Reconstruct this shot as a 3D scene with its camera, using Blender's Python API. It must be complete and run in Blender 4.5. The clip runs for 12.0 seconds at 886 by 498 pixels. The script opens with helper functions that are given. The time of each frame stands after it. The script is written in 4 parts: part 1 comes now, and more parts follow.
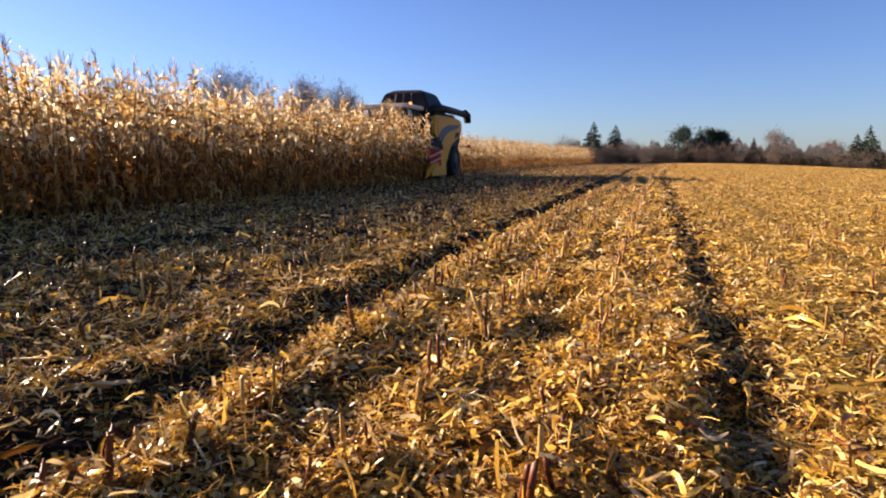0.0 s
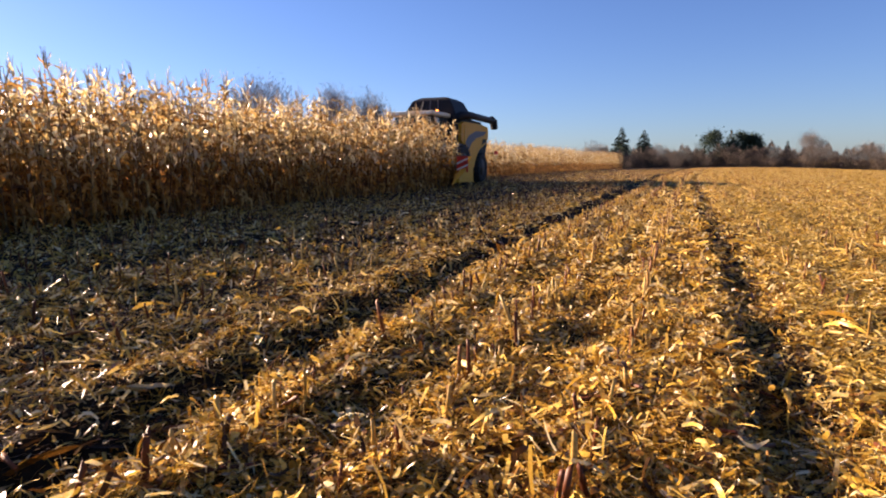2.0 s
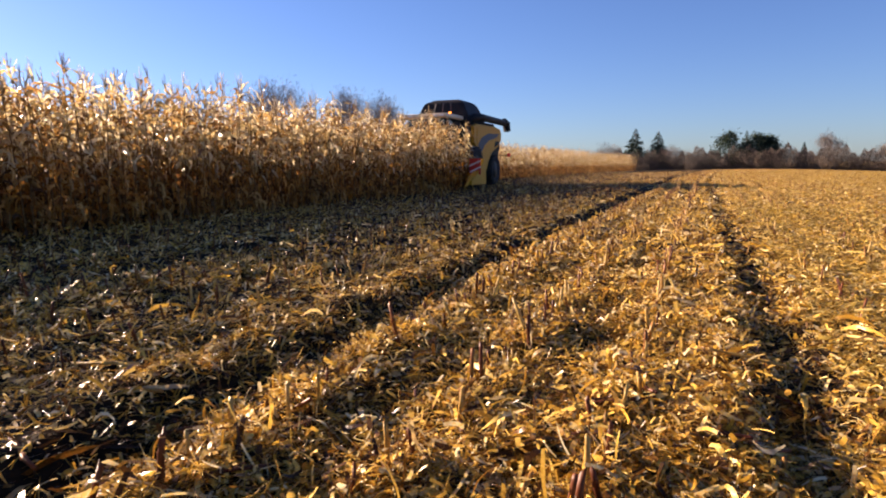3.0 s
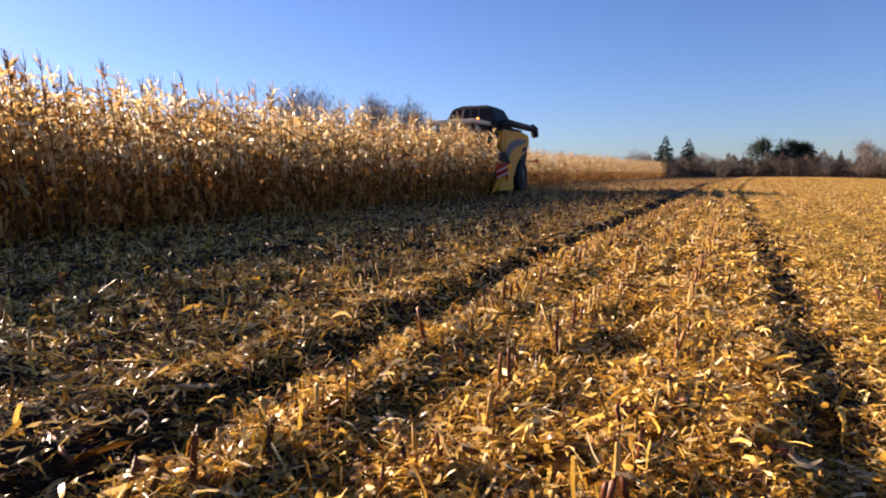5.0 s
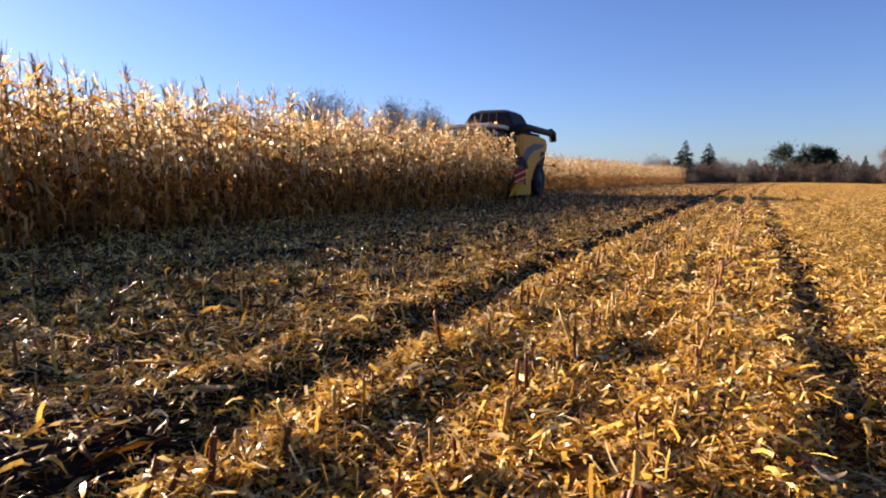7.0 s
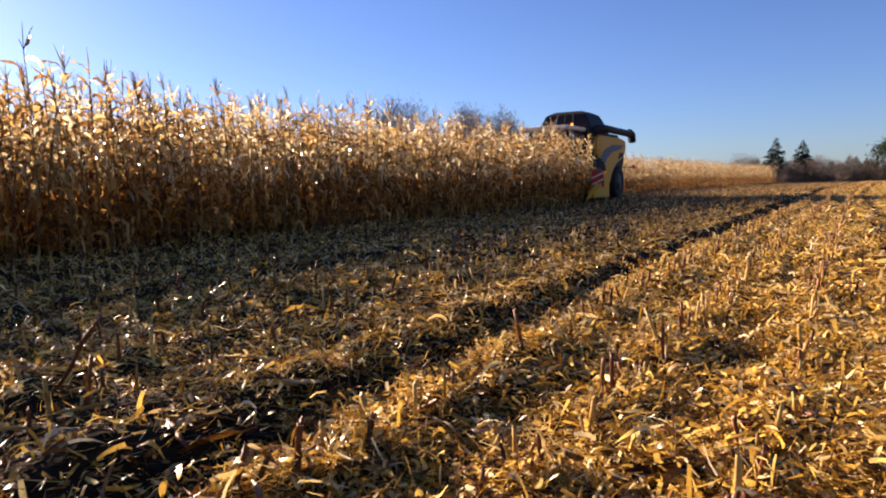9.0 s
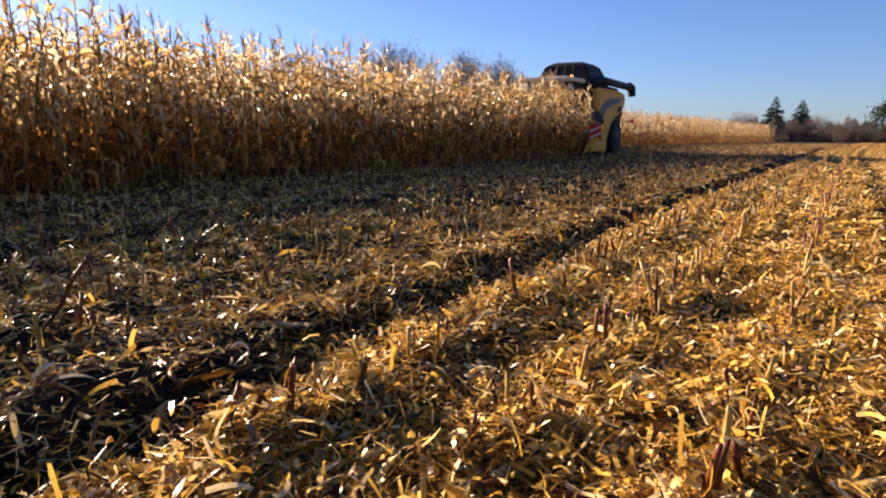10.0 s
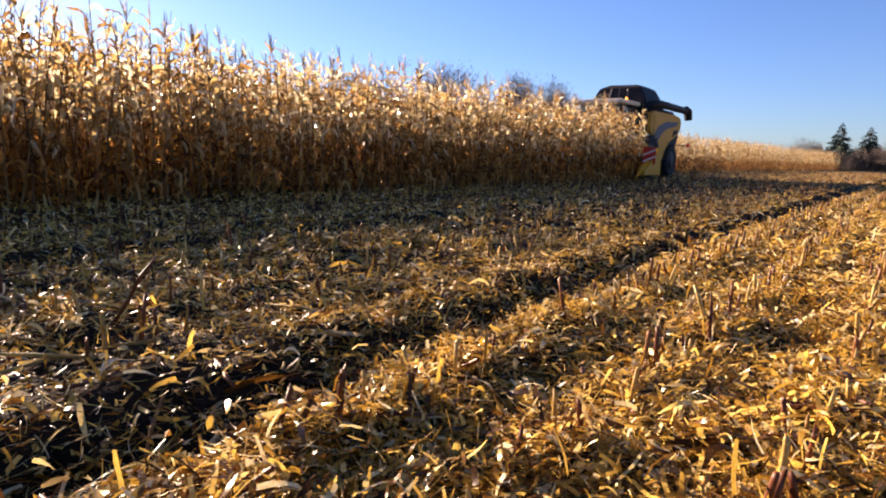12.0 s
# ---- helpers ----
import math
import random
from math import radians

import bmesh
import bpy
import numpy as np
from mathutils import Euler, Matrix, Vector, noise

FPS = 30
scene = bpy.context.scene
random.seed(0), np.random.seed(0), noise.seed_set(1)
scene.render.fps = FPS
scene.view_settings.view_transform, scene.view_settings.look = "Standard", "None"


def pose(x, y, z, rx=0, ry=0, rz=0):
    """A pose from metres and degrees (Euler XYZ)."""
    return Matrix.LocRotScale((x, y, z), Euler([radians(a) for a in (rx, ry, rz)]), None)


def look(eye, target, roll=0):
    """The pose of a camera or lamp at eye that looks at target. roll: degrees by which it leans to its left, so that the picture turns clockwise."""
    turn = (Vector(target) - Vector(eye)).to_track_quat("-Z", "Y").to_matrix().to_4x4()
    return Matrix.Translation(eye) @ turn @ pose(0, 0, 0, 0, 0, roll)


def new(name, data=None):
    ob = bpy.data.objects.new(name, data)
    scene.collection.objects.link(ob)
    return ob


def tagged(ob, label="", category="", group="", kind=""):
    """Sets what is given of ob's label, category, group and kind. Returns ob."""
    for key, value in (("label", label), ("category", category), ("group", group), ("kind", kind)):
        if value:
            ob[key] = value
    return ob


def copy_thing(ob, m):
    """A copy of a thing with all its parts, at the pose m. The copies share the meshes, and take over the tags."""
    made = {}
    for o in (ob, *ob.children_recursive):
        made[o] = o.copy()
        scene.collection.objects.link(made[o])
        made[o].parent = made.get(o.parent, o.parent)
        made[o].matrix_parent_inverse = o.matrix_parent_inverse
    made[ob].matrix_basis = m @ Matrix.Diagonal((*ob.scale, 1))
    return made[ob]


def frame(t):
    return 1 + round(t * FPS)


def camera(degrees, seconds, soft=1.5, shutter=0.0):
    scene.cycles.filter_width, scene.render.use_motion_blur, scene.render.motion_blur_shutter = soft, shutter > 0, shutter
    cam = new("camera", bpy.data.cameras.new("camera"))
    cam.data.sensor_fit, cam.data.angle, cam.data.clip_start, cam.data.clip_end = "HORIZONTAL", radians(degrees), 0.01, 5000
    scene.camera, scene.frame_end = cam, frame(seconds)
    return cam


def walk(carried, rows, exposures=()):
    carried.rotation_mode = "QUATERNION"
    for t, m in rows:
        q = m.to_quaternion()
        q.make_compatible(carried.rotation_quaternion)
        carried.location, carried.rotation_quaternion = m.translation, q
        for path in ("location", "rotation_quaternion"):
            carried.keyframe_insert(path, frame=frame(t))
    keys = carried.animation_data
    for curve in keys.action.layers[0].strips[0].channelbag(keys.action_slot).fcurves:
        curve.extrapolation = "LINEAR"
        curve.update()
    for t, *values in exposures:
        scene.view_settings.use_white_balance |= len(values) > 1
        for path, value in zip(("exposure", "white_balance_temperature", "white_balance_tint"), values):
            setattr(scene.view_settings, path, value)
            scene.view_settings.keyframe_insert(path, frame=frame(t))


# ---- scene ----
cam = camera(72.0, 12.0, soft=2.0)
PATH = [
    (0, (-0.062, 0.131, 0.993), (-0.784, 1.972, 0.7), -0.4),
    (0.5, (-0.074, 0.135, 0.991), (-0.791, 1.978, 0.694), -0.2),
    (1, (-0.071, 0.132, 0.984), (-0.812, 1.968, 0.705), -0.4),
    (1.5, (-0.074, 0.134, 0.982), (-0.86, 1.952, 0.705), -0.6),
    (2, (-0.076, 0.134, 0.981), (-0.881, 1.945, 0.711), -1.0),
    (2.5, (-0.077, 0.133, 0.983), (-0.903, 1.935, 0.718), -0.9),
    (3, (-0.075, 0.131, 0.984), (-0.918, 1.926, 0.722), -1.1),
    (5, (-0.085, 0.12, 0.981), (-1.005, 1.879, 0.738), -0.7),
    (5.5, (-0.087, 0.117, 0.982), (-1.018, 1.872, 0.748), -0.5),
    (6, (-0.086, 0.116, 0.982), (-1.035, 1.861, 0.748), -0.6),
    (6.5, (-0.083, 0.115, 0.983), (-1.038, 1.857, 0.756), -0.7),
    (8.5, (-0.133, 0.148, 0.973), (-1.207, 1.819, 0.739), 0.9),
    (9, (-0.126, 0.134, 0.938), (-1.302, 1.738, 0.73), -1.5),
    (9.5, (-0.145, 0.138, 0.912), (-1.301, 1.729, 0.545), -1.3),
    (10, (-0.158, 0.152, 0.914), (-1.303, 1.75, 0.546), 0.2),
    (10.5, (-0.156, 0.155, 0.902), (-1.322, 1.742, 0.553), 0.1),
    (11, (-0.167, 0.147, 0.9), (-1.346, 1.723, 0.543), 1.5),
    (11.5, (-0.174, 0.153, 0.899), (-1.4, 1.695, 0.558), 1.7),
    (12, (-0.155, 0.124, 0.899), (-1.428, 1.635, 0.591), 1.5),
]
walk(cam, [(t, look(e, g, r)) for t, e, g, r in PATH], [(t, e, 6850, 26) for t, e in ((0, 1.98), (3, 1.93), (6.5, 1.95), (8.5, 1.99), (8.9, 1.95), (9.4, 1.62), (9.7, 1.75), (10.5, 2.11), (12, 2.15))])

# ---- world and sun: low autumn sun on the left, clear blue sky ----
SUN_AZ, SUN_EL = -85.0, 17.8            # degrees from +y towards +x, and above the horizon
world = bpy.data.worlds.new("sky")
scene.world = world
world.use_nodes = True
wn = world.node_tree.nodes
sky = wn.new("ShaderNodeTexSky")
sky.sky_type = "NISHITA"
sky.sun_disc = False
sky.sun_elevation, sky.sun_rotation = radians(SUN_EL), radians(SUN_AZ)
sky.air_density, sky.dust_density, sky.ozone_density = 1.0, 0.3, 3.5
wn["Background"].inputs["Strength"].default_value = 0.034
clear = wn.new("ShaderNodeMix")          # clear dry air: the sky a little bluer
clear.data_type, clear.blend_type = "RGBA", "MULTIPLY"
clear.inputs[0].default_value = 1.0
clear.inputs[7].default_value = (0.735, 0.95, 1.31, 1)
world.node_tree.links.new(sky.outputs[0], clear.inputs[6])
world.node_tree.links.new(clear.outputs[2], wn["Background"].inputs["Color"])

sun_way = Vector((math.sin(radians(SUN_AZ)) * math.cos(radians(SUN_EL)),
                  math.cos(radians(SUN_AZ)) * math.cos(radians(SUN_EL)), math.sin(radians(SUN_EL))))
sun = new("sun", bpy.data.lights.new("sun", "SUN"))
sun.data.energy, sun.data.angle, sun.data.color = 5.0, radians(0.6), (1.0, 0.83, 0.60)
sun.matrix_world = look(sun_way * 60, (0, 0, 0))

rng = np.random.default_rng(7)


# ---- materials ----
def material(name):
    m = bpy.data.materials.new(name)
    m.use_nodes = True
    return m, m.node_tree.nodes, m.node_tree.links, m.node_tree.nodes["Principled BSDF"]


def ramp_node(nodes, stops):
    n = nodes.new("ShaderNodeValToRGB")
    while len(n.color_ramp.elements) < len(stops):
        n.color_ramp.elements.new(0.5)
    for e, (p, c) in zip(n.color_ramp.elements, stops):
        e.position, e.color = p, (c[0], c[1], c[2], 1)
    return n


TONE = 0.73                        # dead tissue, dulled by autumn rain


def dry_plant(name, stops, see_through=0.3, rough=0.5, grain=60.0, per_object=False, tone=TONE, gloss=0.2):
    """Dead maize tissue: colour differs from piece to piece, fibres run along it, light shines through."""
    m, n, l, bsdf = material(name)
    if per_object:
        pick = n.new("ShaderNodeObjectInfo").outputs["Random"]
    else:
        both = n.new("ShaderNodeMath")
        both.operation = "ADD"
        l.new(n.new("ShaderNodeNewGeometry").outputs["Random Per Island"], both.inputs[0])
        l.new(n.new("ShaderNodeObjectInfo").outputs["Random"], both.inputs[1])
        wrap = n.new("ShaderNodeMath")
        wrap.operation = "FRACT"
        l.new(both.outputs[0], wrap.inputs[0])
        pick = wrap.outputs[0]
    co = n.new("ShaderNodeTexCoord")
    tex = n.new("ShaderNodeTexNoise")
    tex.inputs["Scale"].default_value, tex.inputs["Detail"].default_value = grain, 4
    l.new(co.outputs["Object"], tex.inputs["Vector"])
    add = n.new("ShaderNodeMath")
    add.operation = "MULTIPLY_ADD"
    l.new(tex.outputs["Fac"], add.inputs[0])
    add.inputs[1].default_value = 0.5
    sub = n.new("ShaderNodeMath")
    sub.operation = "SUBTRACT"
    l.new(pick, sub.inputs[0])
    sub.inputs[1].default_value = 0.25
    l.new(sub.outputs[0], add.inputs[2])
    ramp = ramp_node(n, [(p, [v * tone for v in c]) for p, c in stops])
    l.new(add.outputs[0], ramp.inputs[0])
    l.new(ramp.outputs[0], bsdf.inputs["Base Color"])
    bsdf.inputs["Roughness"].default_value = rough
    bsdf.inputs["Specular IOR Level"].default_value = gloss
    bump = n.new("ShaderNodeBump")
    bump.inputs["Strength"].default_value, bump.inputs["Distance"].default_value = 0.4, 0.004
    l.new(tex.outputs["Fac"], bump.inputs["Height"])
    l.new(bump.outputs[0], bsdf.inputs["Normal"])
    if see_through:
        tr = n.new("ShaderNodeBsdfTranslucent")
        l.new(ramp.outputs[0], tr.inputs["Color"])
        mix = n.new("ShaderNodeMixShader")
        mix.inputs[0].default_value = see_through
        l.new(bsdf.outputs[0], mix.inputs[1])
        l.new(tr.outputs[0], mix.inputs[2])
        l.new(mix.outputs[0], n["Material Output"].inputs["Surface"])
    return m


def painted(name, colour, rough=0.4, metal=0.0, dirt=(0.16, 0.11, 0.06), amount=0.35, scale=2.5, gloss=0.5):
    """Paint, rubber or metal with field dust in patches."""
    m, n, l, p = material(name)
    co = n.new("ShaderNodeTexCoord")
    tex = n.new("ShaderNodeTexNoise")
    tex.inputs["Scale"].default_value, tex.inputs["Detail"].default_value = scale, 8
    l.new(co.outputs["Object"], tex.inputs["Vector"])
    ramp = ramp_node(n, [(0.42, (0, 0, 0)), (0.72, (amount, amount, amount))])
    l.new(tex.outputs["Fac"], ramp.inputs[0])
    mix = n.new("ShaderNodeMix")
    mix.data_type = "RGBA"
    l.new(ramp.outputs[0], mix.inputs[0])
    mix.inputs[6].default_value, mix.inputs[7].default_value = (*colour, 1), (*dirt, 1)
    l.new(mix.outputs[2], p.inputs["Base Color"])
    p.inputs["Roughness"].default_value, p.inputs["Metallic"].default_value = rough, metal
    p.inputs["Specular IOR Level"].default_value = gloss
    return m


RESIDUE = dry_plant("chopped_maize_residue", [(0.0, (0.03, 0.013, 0.004)), (0.28, (0.19, 0.082, 0.013)), (0.52, (0.62, 0.355, 0.045)),
                    (0.8, (0.95, 0.64, 0.14)), (1.0, (0.98, 0.84, 0.50))], 0.3, 0.3, 110, tone=0.86, gloss=0.22)
CHAFF = dry_plant("fine_chaff", [(0.0, (0.16, 0.085, 0.014)), (0.35, (0.42, 0.265, 0.045)), (0.7, (0.66, 0.455, 0.10)), (1.0, (0.86, 0.68, 0.28))], 0.3, 0.4, 110, tone=0.8, gloss=0.15)
HUSK = dry_plant("pale_husk", [(0.0, (0.42, 0.25, 0.08)), (0.5, (0.66, 0.47, 0.2)), (1.0, (0.8, 0.68, 0.44))], 0.3, 0.4, 40)
STUB = dry_plant("stubble_stalk", [(0.0, (0.08, 0.022, 0.008)), (0.45, (0.20, 0.065, 0.017)), (0.7, (0.42, 0.22, 0.05)),
                 (1.0, (0.60, 0.42, 0.15))], 0.0, 0.45, 50)
STUB_ONE = dry_plant("stubble_stalk_near", [(0.0, (0.10, 0.026, 0.010)), (0.45, (0.22, 0.065, 0.017)), (0.7, (0.48, 0.26, 0.05)),
                     (1.0, (0.64, 0.44, 0.14))], 0.0, 0.45, 50, True)
LEAF = dry_plant("dry_maize_leaf", [(0.0, (0.15, 0.07, 0.02)), (0.3, (0.42, 0.235, 0.066)), (0.65, (0.68, 0.50, 0.20)),
                 (1.0, (0.90, 0.80, 0.54))], 0.5, 0.3, 25, tone=0.92, gloss=0.35)
# browner lower leaves; part of the shade low in the stand is in this colour
LOWLEAF = dry_plant("brown_shaded_lower_leaf", [(0.0, (0.08, 0.034, 0.012)), (0.4, (0.30, 0.13, 0.03)), (0.8, (0.58, 0.29, 0.065)),
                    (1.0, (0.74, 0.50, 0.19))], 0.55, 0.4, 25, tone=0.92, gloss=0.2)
STALK = dry_plant("dry_maize_stalk", [(0.0, (0.10, 0.04, 0.012)), (0.5, (0.24, 0.115, 0.03)), (1.0, (0.42, 0.25, 0.08))], 0.0, 0.5, 30)
TASSEL = dry_plant("dry_tassel", [(0.0, (0.34, 0.22, 0.10)), (1.0, (0.66, 0.52, 0.32))], 0.3, 0.6, 30)
TWIG = dry_plant("bare_twigs", [(0.0, (0.16, 0.125, 0.11)), (1.0, (0.29, 0.235, 0.205))], 0.0, 0.85, 2)
SCRUB = dry_plant("bare_scrub", [(0.0, (0.08, 0.062, 0.05)), (0.6, (0.145, 0.112, 0.09)), (1.0, (0.22, 0.175, 0.14))], 0.0, 0.9, 2)
NEEDLE = dry_plant("fir_needles", [(0.0, (0.015, 0.03, 0.018)), (0.6, (0.03, 0.055, 0.03)), (1.0, (0.05, 0.075, 0.035))], 0.0, 0.7, 3)
BARK = painted("bark", (0.09, 0.065, 0.045), 0.9)

YELLOW = painted("yellow_paint", (0.62, 0.27, 0.006), 0.5, amount=0.14, gloss=0.3)
DARK = painted("black_paint", (0.010, 0.010, 0.012), 0.6, amount=0.06, gloss=0.2)
GREY = painted("grey_metal", (0.09, 0.09, 0.095), 0.5, 0.3)
RUBBER = painted("tyre_rubber", (0.013, 0.013, 0.014), 0.9, amount=0.25, scale=5)
RIM = painted("rim_paint", (0.05, 0.045, 0.038), 0.6)
BLUE = painted("blue_decal", (0.024, 0.032, 0.062), 0.5, amount=0.05)
CREAM = painted("cream_roof", (0.66, 0.54, 0.36), 0.4, amount=0.12)
RED = painted("red_board", (0.60, 0.022, 0.010), 0.45, amount=0.15)
WHITE = painted("white_board", (0.75, 0.73, 0.68), 0.45, amount=0.2)
SEATCLOTH = painted("seat_cloth", (0.05, 0.05, 0.055), 0.9)


def glass_material():
    m, n, l, p = material("tinted_glass")
    p.inputs["Base Color"].default_value = (0.25, 0.3, 0.3, 1)
    p.inputs["Transmission Weight"].default_value = 0.9
    p.inputs["Roughness"].default_value = 0.03
    return m


def lamp_material(name, colour, strength):
    m, n, l, p = material(name)
    p.inputs["Base Color"].default_value = (*colour, 1)
    p.inputs["Emission Color"].default_value = (*colour, 1)
    p.inputs["Emission Strength"].default_value = strength
    return m


GLASS = glass_material()
AMBER = lamp_material("amber_beacon", (1.0, 0.30, 0.04), 1.0)
LENS = painted("lamp_lens", (0.7, 0.7, 0.68), 0.15, amount=0.1)


def soil_material():
    m, n, l, p = material("stubble_soil")
    co = n.new("ShaderNodeTexCoord")
    big = n.new("ShaderNodeTexNoise")
    big.inputs["Scale"].default_value, big.inputs["Detail"].default_value = 0.35, 6
    small = n.new("ShaderNodeTexNoise")
    small.inputs["Scale"].default_value, small.inputs["Detail"].default_value = 14, 8
    crumbs = n.new("ShaderNodeTexVoronoi")
    crumbs.inputs["Scale"].default_value = 26
    stretch = n.new("ShaderNodeMapping")
    stretch.inputs["Scale"].default_value = (1.0, 0.55, 1.0)
    l.new(co.outputs["Object"], stretch.inputs[0])
    for t in (big, small, crumbs):
        l.new(stretch.outputs[0], t.inputs["Vector"])
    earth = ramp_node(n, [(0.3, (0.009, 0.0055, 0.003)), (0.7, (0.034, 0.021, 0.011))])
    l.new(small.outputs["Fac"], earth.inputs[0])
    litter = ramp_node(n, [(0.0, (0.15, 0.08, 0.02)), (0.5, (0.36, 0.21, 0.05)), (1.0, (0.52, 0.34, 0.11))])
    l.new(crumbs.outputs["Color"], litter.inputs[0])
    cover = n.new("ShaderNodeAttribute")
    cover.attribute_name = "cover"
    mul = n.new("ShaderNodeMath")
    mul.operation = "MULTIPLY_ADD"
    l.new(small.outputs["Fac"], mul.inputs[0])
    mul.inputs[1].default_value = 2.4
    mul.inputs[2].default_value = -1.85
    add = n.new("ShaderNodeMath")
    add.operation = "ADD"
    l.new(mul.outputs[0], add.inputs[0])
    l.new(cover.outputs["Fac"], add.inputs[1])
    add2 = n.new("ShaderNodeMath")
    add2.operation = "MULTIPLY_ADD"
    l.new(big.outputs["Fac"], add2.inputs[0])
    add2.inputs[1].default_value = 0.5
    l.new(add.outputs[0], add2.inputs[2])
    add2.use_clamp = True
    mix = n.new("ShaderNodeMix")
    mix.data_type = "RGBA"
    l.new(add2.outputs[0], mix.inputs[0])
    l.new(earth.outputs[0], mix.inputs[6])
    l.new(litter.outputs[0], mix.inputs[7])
    l.new(mix.outputs[2], p.inputs["Base Color"])
    p.inputs["Roughness"].default_value = 0.95
    p.inputs["Specular IOR Level"].default_value = 0.08
    bump = n.new("ShaderNodeBump")
    bump.inputs["Strength"].default_value, bump.inputs["Distance"].default_value = 0.8, 0.03
    l.new(crumbs.outputs["Distance"], bump.inputs["Height"])
    bump2 = n.new("ShaderNodeBump")
    bump2.inputs["Strength"].default_value, bump2.inputs["Distance"].default_value = 0.7, 0.05
    l.new(small.outputs["Fac"], bump2.inputs["Height"])
    l.new(bump.outputs[0], bump2.inputs["Normal"])
    l.new(bump2.outputs[0], p.inputs["Normal"])
    return m


SOIL = soil_material()


# ---- mesh helpers ----
def grid_mesh(name, verts, faces, mats, face_mat=None, smooth=False):
    """A mesh from arrays of places and of equal-sided faces."""
    verts, faces = np.asarray(verts, dtype=np.float32), np.asarray(faces, dtype=np.int32)
    me = bpy.data.meshes.new(name)
    count, sides = faces.shape
    me.vertices.add(len(verts))
    me.vertices.foreach_set("co", verts.ravel())
    me.loops.add(count * sides)
    me.loops.foreach_set("vertex_index", faces.ravel())
    me.polygons.add(count)
    me.polygons.foreach_set("loop_start", np.arange(count, dtype=np.int32) * sides)
    for m in mats:
        me.materials.append(m)
    if face_mat is not None:
        me.polygons.foreach_set("material_index", np.asarray(face_mat, dtype=np.int32))
    if smooth:
        me.polygons.foreach_set("use_smooth", np.ones(count, dtype=bool))
    me.update(calc_edges=True)
    return me


def part(name, bm, mat, parent=None, label="", smooth=False):
    me = bpy.data.meshes.new(name)
    bmesh.ops.recalc_face_normals(bm, faces=bm.faces)
    for f in bm.faces:
        f.smooth = smooth
    bm.to_mesh(me)
    bm.free()
    me.materials.append(mat)
    ob = new(name, me)
    ob.parent = parent
    return tagged(ob, label)


def strips(rng, x, y, z, length, width, yaw, tilt, roll, bend, taper=0.25):
    """Many small curved strips of dry leaf: arrays of one value a strip."""
    n = len(x)
    s = np.array([-0.5, -0.17, 0.17, 0.5])
    wide = np.array([1 - taper, 1.0, 0.95, 1 - taper])
    a = s[None, :, None] * length[:, None, None] * np.ones((n, 4, 2))
    torn = rng.uniform(0.65, 1.3, (n, 4, 2))                 # ragged edges
    b = (wide[None, :, None] * width[:, None, None] * torn) * np.array([-0.5, 0.5])[None, None, :]
    c = bend[:, None, None] * length[:, None, None] * (0.25 - s ** 2)[None, :, None] * np.ones((n, 4, 2))
    r = roll[:, None, None] + (s[None, :, None] * rng.normal(0, 0.8, n)[:, None, None])
    b, c = b * np.cos(r), c + b * np.sin(r)
    t = tilt[:, None, None]
    a, c = a * np.cos(t) - c * np.sin(t), a * np.sin(t) + c * np.cos(t)
    q = yaw[:, None, None]
    X = x[:, None, None] + a * np.cos(q) - b * np.sin(q)
    Y = y[:, None, None] + a * np.sin(q) + b * np.cos(q)
    Z = z[:, None, None] + c
    verts = np.stack([X, Y, Z], axis=-1).reshape(-1, 3)
    k = np.arange(3)[None, :] * 2
    base = np.arange(n)[:, None] * 8 + k
    faces = np.stack([base, base + 1, base + 3, base + 2], axis=-1).reshape(-1, 4)
    return verts, faces


def tube(points, radii, sides=6, cap=True):
    """A tapered tube through the points, as arrays of places and of four-sided faces."""
    P = np.asarray(points, dtype=float)
    d = np.gradient(P, axis=0)
    d /= np.linalg.norm(d, axis=1)[:, None] + 1e-9
    side = np.cross(d, [0.31, 0.95, 0.05])
    side /= np.linalg.norm(side, axis=1)[:, None] + 1e-9
    up = np.cross(side, d)
    a = np.arange(sides) * 2 * np.pi / sides
    V = (P[:, None, :] + np.asarray(radii)[:, None, None] * (np.cos(a)[None, :, None] * side[:, None, :] + np.sin(a)[None, :, None] * up[:, None, :]))
    k, j = np.meshgrid(np.arange(len(P) - 1), np.arange(sides), indexing="ij")
    n = (j + 1) % sides
    F = np.stack([k * sides + j, k * sides + n, (k + 1) * sides + n, (k + 1) * sides + j], axis=-1).reshape(-1, 4)
    V = V.reshape(-1, 3)
    if cap:
        top = len(V)
        V = np.vstack([V, P[-1][None, :]])
        ring = (len(P) - 1) * sides + np.arange(sides)
        F = np.vstack([F, np.stack([ring, np.roll(ring, -1), np.full(sides, top), np.full(sides, top)], axis=-1)])
    return V, F


class Heap:
    """Collects arrays of places and quads, and their material's number."""
    def __init__(self):
        self.v, self.f, self.m, self.n = [], [], [], 0

    def add(self, v, f, m=0):
        self.v.append(v)
        self.f.append(np.asarray(f) + self.n)
        self.m.append(np.full(len(f), m))
        self.n += len(v)

    def arrays(self):
        return np.vstack(self.v), np.vstack(self.f), np.concatenate(self.m)

    def mesh(self, name, mats, smooth=False):
        v, f, m = self.arrays()
        return grid_mesh(name, v, f, mats, m, smooth)


# ---- ground: one sheet, harrowed by wheels and rows ----
ROWS = -0.34                      # a stubble row right of the wheel rut
SEAM = -2.87                      # the first row of the next pass, left of the rut
PITCH = 0.585
SKEW = 0.035                      # the rows bear a little left of the y axis
RUT, SIDE_RUT = -2.06, 0.3


